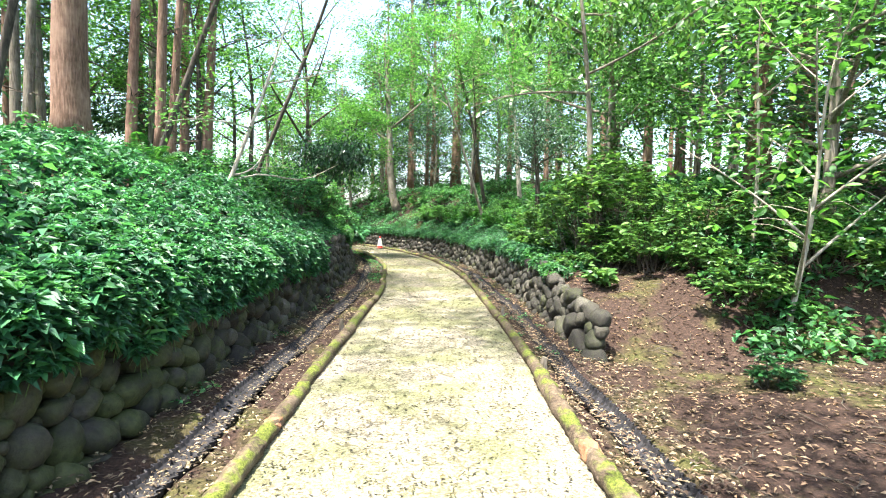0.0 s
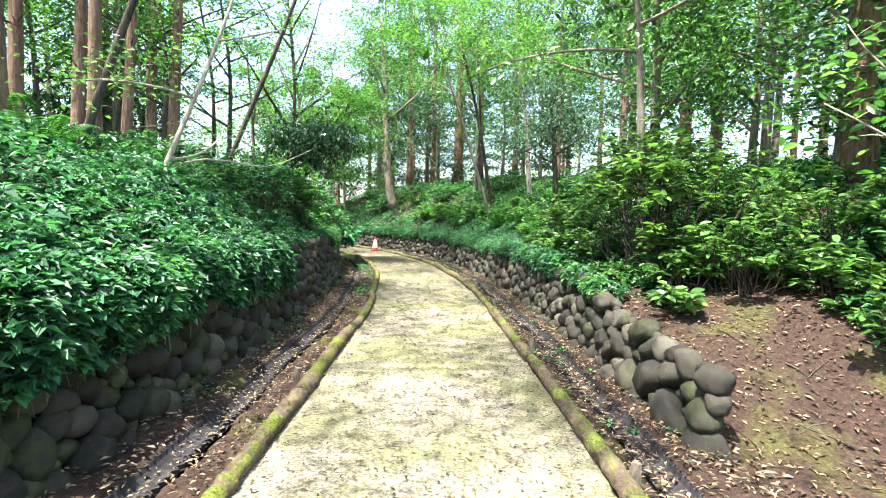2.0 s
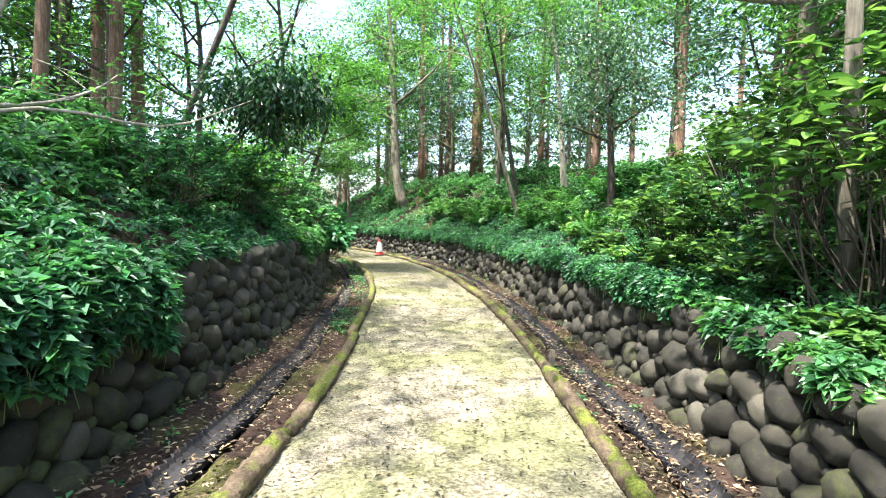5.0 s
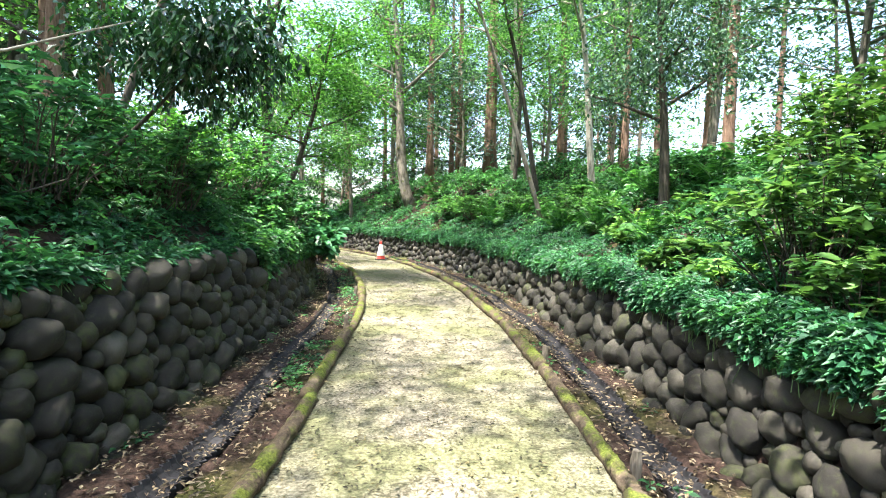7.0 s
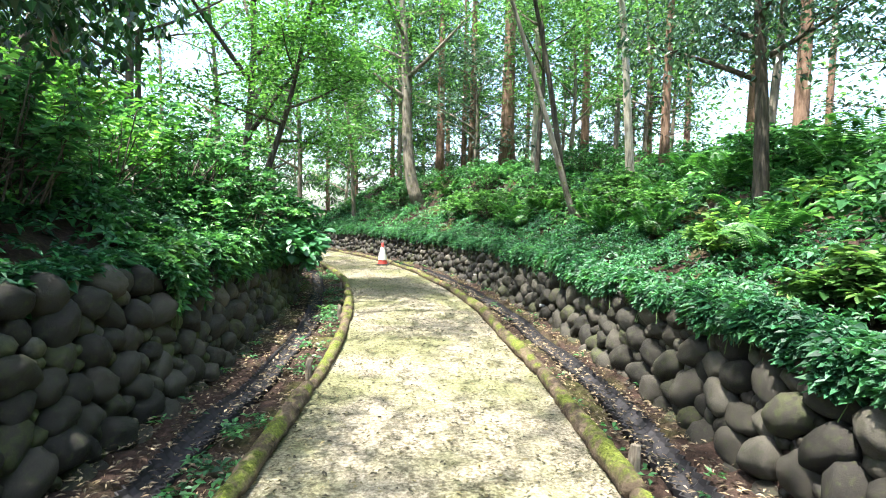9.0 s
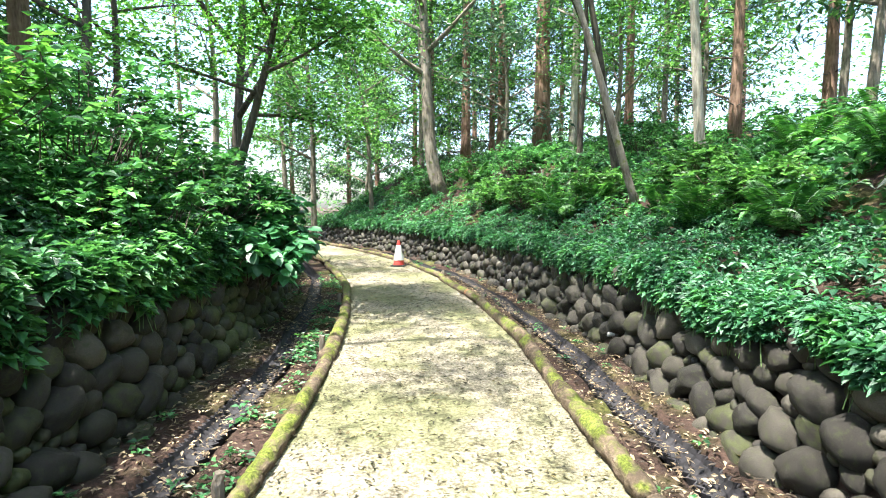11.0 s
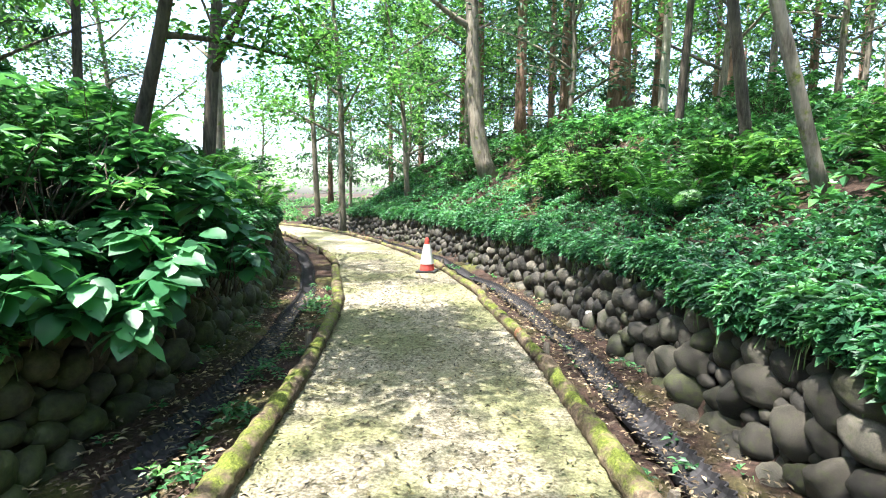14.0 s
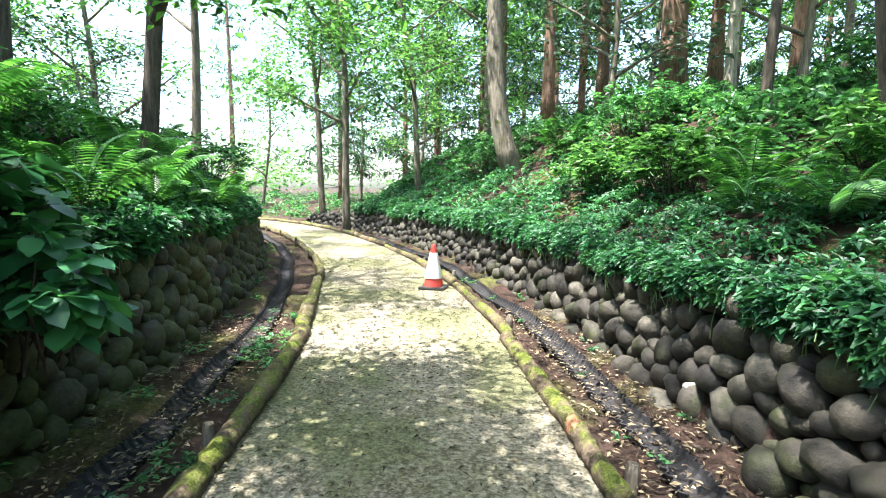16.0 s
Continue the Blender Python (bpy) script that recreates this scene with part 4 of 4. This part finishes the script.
def fern_frond():
    n = 26
    t = np.linspace(0.1, 1, n)
    spine = np.column_stack([t * 0.62, t * 0, 0.42 * np.sin(t * 2.0) - 0.05])
    base = np.repeat(spine, 2, 0)
    side = np.tile([1.0, -1.0], n)
    way = np.column_stack([np.full(2 * n, 0.45), side, np.full(2 * n, -0.1)])
    length = np.repeat(0.19 * np.sin(np.pi * np.clip(t * 0.9 + 0.12, 0, 1)) + 0.015, 2)
    v, f = leaf_blades(base, way, np.tile([0, 0, 1.0], (2 * n, 1)), length, np.full(2 * n, 0.03), 0.12)
    return tri_mesh("frond", *join([(v, f), tube(spine[::3], np.full(len(spine[::3]), 0.004), 4)]), M_FERN)


FROND = fern_frond()


def fern(x, y, size, fronds=11):
    root = new("fern")
    root.location = (x, y, z_at(x, y) + 0.12)
    tagged(root, "bright green arching fern on the bank", "fern", "ferns")
    for k in range(fronds):
        ob = part("frond", FROND, root)
        ob.matrix_basis = pose(0, 0, 0, rng.uniform(-12, 12), rng.uniform(-25, 15), k * 360 / fronds + rng.uniform(-12, 12)) @ Matrix.Scale(size * rng.uniform(0.8, 1.2), 4)


for x, y, k in ((0.75, 23.3, 0.8), (0.3, 24.1, 0.7), (1.3, 23.6, 0.75), (2.3, 18.6, 0.8), (3.6, 19.2, 0.9), (4.3, 18.0, 0.95), (3.0, 20.6, 0.85), (2.4, 16.0, 0.9), (4.6, 20.6, 1.2), (5.4, 18.8, 1.3),
                (-5.4, 21.0, 1.2), (-5.9, 21.8, 1.3), (-5.1, 22.2, 1.1), (-6.6, 22.4, 1.2), (-5.6, 23.4, 1.1), (-6.4, 24.0, 1.2), (-4.9, 20.2, 1.0), (-4.0, 15.0, 0.9), (-4.3, 11.6, 0.8), (-5.2, 9.0, 0.9),
                (-6.0, 24.8, 1.1), (3.9, 21.4, 1.1), (1.9, 21.2, 0.9), (-1.6, 30.6, 1.1), (0.6, 25.0, 1.0), (1.9, 19.9, 0.8)):
    fern(x, y, k)


# ---- traffic cone ----
def ring_tube(rs, zs, sides=28):
    return tube(np.column_stack([np.zeros(len(zs)), np.zeros(len(zs)), zs]), rs, sides)


cone = new("traffic_cone")
cone.location = (-3.22, 26.15, 0.0)
tagged(cone, "red and white traffic cone standing at the path edge", "traffic cone")
bm = bmesh.new()
bmesh.ops.create_cube(bm, size=1)
bmesh.ops.scale(bm, vec=(0.38, 0.38, 0.035), verts=bm.verts)
bmesh.ops.translate(bm, vec=(0, 0, 0.03), verts=bm.verts)
bmesh.ops.bevel(bm, geom=bm.edges[:], offset=0.012, segments=2, affect="EDGES")
me = bpy.data.meshes.new("base")
bm.to_mesh(me)
bm.free()
me.materials.append(plain("cone_black_base", (0.03, 0.03, 0.03), 0.7))
part("base", me, cone, "black rubber base")
cone_body = part("body", tri_mesh("body", *ring_tube([0.15, 0.145, 0.118, 0.045, 0.035, 0.022], [0.045, 0.06, 0.2, 0.6, 0.67, 0.68]), M_RED, True), cone)
part("band", tri_mesh("band", *ring_tube([0.135, 0.135, 0.061, 0.06], [0.17, 0.174, 0.545, 0.55]), M_WHITE, True), cone_body, "white reflective band")


# ---- river-stone retaining walls ----
def stone_shapes(n, fine):
    out = []
    for k in range(n):
        bm = bmesh.new()
        bmesh.ops.create_icosphere(bm, subdivisions=fine, radius=1)
        o = Vector((k * 7.3, k * 2.1, 1.7))
        for v in bm.verts:
            c = v.co.copy()
            v.co *= 1 + 0.26 * noise.noise(c * 1.0 + o) + 0.13 * noise.noise(c * 2.4 + o) + 0.03 * noise.noise(c * 6 + o)
            big = max(abs(c.x), abs(c.y), abs(c.z))
            v.co *= 1 + 0.10 * (1 / big - 1) / 0.7
        for f in bm.faces:
            f.smooth = True
        me = bpy.data.meshes.new("stone")
        bm.to_mesh(me)
        bm.free()
        me.materials.append(M_STONE)
        out.append(me)
    return out


STONES = stone_shapes(12, 3)
RAW, ROUGH = [], []
for me_, kept in [(q, RAW) for q in STONES] + [(q, ROUGH) for q in stone_shapes(12, 2)]:
    co = np.empty(len(me_.vertices) * 3, np.float32)
    me_.vertices.foreach_get("co", co)
    me_.calc_loop_triangles()
    tr = np.empty(len(me_.loop_triangles) * 3, np.int32)
    me_.loop_triangles.foreach_get("vertices", tr)
    kept.append((co.reshape(-1, 3), tr.reshape(-1, 3)))


def pack(lo, hi, top, first=(), tries=5200):
    """Round spots of falling size on a strip, none over another."""
    cells, got = {}, []
    for s, h, rr in first:
        cells.setdefault((int(s / 0.4), int(h / 0.4)), []).append((s, h, rr))
        got.append((s, h, rr))
    plans = ((0.122, 0.12), (0.103, 0.36), (0.085, 0.65), (0.066, 0.9), (0.045, 1.0))
    for r, share in plans:
        for _ in range(int(tries * share * (hi - lo) / 12)):
            s, rr = rng.uniform(lo, hi), r * rng.uniform(0.88, 1.15)
            h = rng.uniform(-0.07, max(0.05, top(s)))
            key = (int(s / 0.4), int(h / 0.4))
            near = [q for a in (-1, 0, 1) for b in (-1, 0, 1) for q in cells.get((key[0] + a, key[1] + b), ())]
            if all((s - q[0]) ** 2 + (1.25 * (h - q[1])) ** 2 > (0.9 * (rr + q[2])) ** 2 for q in near):
                cells.setdefault(key, []).append((s, h, rr))
                got.append((s, h, rr))
    return got


def stone_wall(name, side, base, lo, hi, top, near_lo, near_hi, lean, label, first=()):
    wall = new(name)
    tagged(wall, label, "retaining wall", kind="structure")
    got = pack(lo, hi, top, first)
    rest, singles = [], 0
    for s, h, r in sorted(got, key=lambda q: -q[2]):
        d = half_width(s) + base + lean * h + rng.uniform(-0.02, 0.03)
        x, y = place(s, side * d)
        tx, ty = (float(np.interp(s, LINE_S, TAN[:, k])) for k in range(2))
        turn = Matrix(((tx, ty * side, 0), (ty, -tx * side, 0), (0, 0, 1)))
        tilt = Euler((rng.uniform(-0.3, 0.3), rng.uniform(-0.9, 0.9), rng.uniform(-0.3, 0.3))).to_matrix()
        long_ = rng.uniform(1.0, 1.3)
        m = Matrix.Translation((x, y, h - 0.03)) @ (turn @ tilt).to_4x4() @ Matrix.Diagonal((r * long_ * 1.08, r * 1.0, r * 0.98 / long_ ** 0.4, 1))
        k = int(rng.integers(0, len(STONES)))
        if near_lo < s < near_hi and singles < 300:
            ob = part("stone", STONES[k], wall)
            ob.matrix_basis = m
            singles += 1
        else:
            a = np.array(m)
            v, f = ROUGH[k]
            rest.append((v @ a[:3, :3].T + a[:3, 3], f))
    me = tri_mesh("stones", *join(rest), M_STONE, True)
    tagged(part("stones", me, wall), kind="stuff")
    return wall


stone_wall("wall_left", -1, 1.1, 2.0, 46, lambda s: left_top(s) + 0.02, 11, 24, 0.24, "dry-laid retaining wall of rounded grey river stones")
stone_wall("wall_right", 1, 0.92, 12.0, 48, lambda s: right_top(s) + 0.03, 11.5, 27, 0.24, "dry-laid retaining wall of rounded grey river stones",
           ((12.0, 0.03, 0.15), (12.45, 0.07, 0.19), (12.9, 0.24, 0.17), (13.0, 0.0, 0.13), (13.35, 0.1, 0.17), (13.7, 0.34, 0.14)))


# ---- weep pipes in the wall, weeds in the ditch ----
for x, y in ((0.88, 18.75), (-0.05, 22.6)):
    s_, d_ = nearest(np.array([x]), np.array([y]))
    base = place(s_[0], half_width(s_[0]) + 0.87)
    far_ = place(s_[0], half_width(s_[0]) + 1.2)
    line = np.array([[*base, 0.2], [*(base * 0.6 + far_ * 0.4), 0.205], [*far_, 0.22]])
    outer = tube(line, [0.024, 0.024, 0.024], 14, caps=False)
    inner = tube(line, [0.019, 0.019, 0.019], 14)
    pipe = part("weep_pipe", tri_mesh("weep_pipe", *join([outer, inner]), M_PIPE, True))
    tagged(pipe, "short pale plastic drain pipe in the stone wall", "pipe", "weep pipes")

n = 420
ws = np.concatenate([rng.uniform(19, 31, n), rng.uniform(10, 40, 120), rng.uniform(12, 34, 120)])
wd = np.concatenate([-(half_width(ws[:n]) + rng.uniform(0.16, 0.5, n)), -(half_width(ws[n:n + 120]) + rng.uniform(0.8, 1.05, 120)), half_width(ws[n + 120:]) + rng.uniform(0.15, 0.9, 120)])
keep_ = wobble(ws * 1.3, wd) > -0.05
ws, wd = ws[keep_], wd[keep_]
weeds = part("ditch_weeds", tri_mesh("ditch_weeds", *tufts(np.column_stack([place(ws, wd), ditch_z(ws, wd) + rng.uniform(0.02, 0.09, len(ws))]), 7, 0.05, 0.06, 0.03), M_COVER2))
tagged(weeds, "small green weeds growing in the ditch", "weeds", kind="stuff")

# ---- thicker undergrowth on the upper bank ----
cover("undergrowth", 1, 17, 36, 2.6, 8.0, 3400, 0.34, 0.15, 6, M_COVER2, BANK, None, 1.15, 0.0, 0.3)
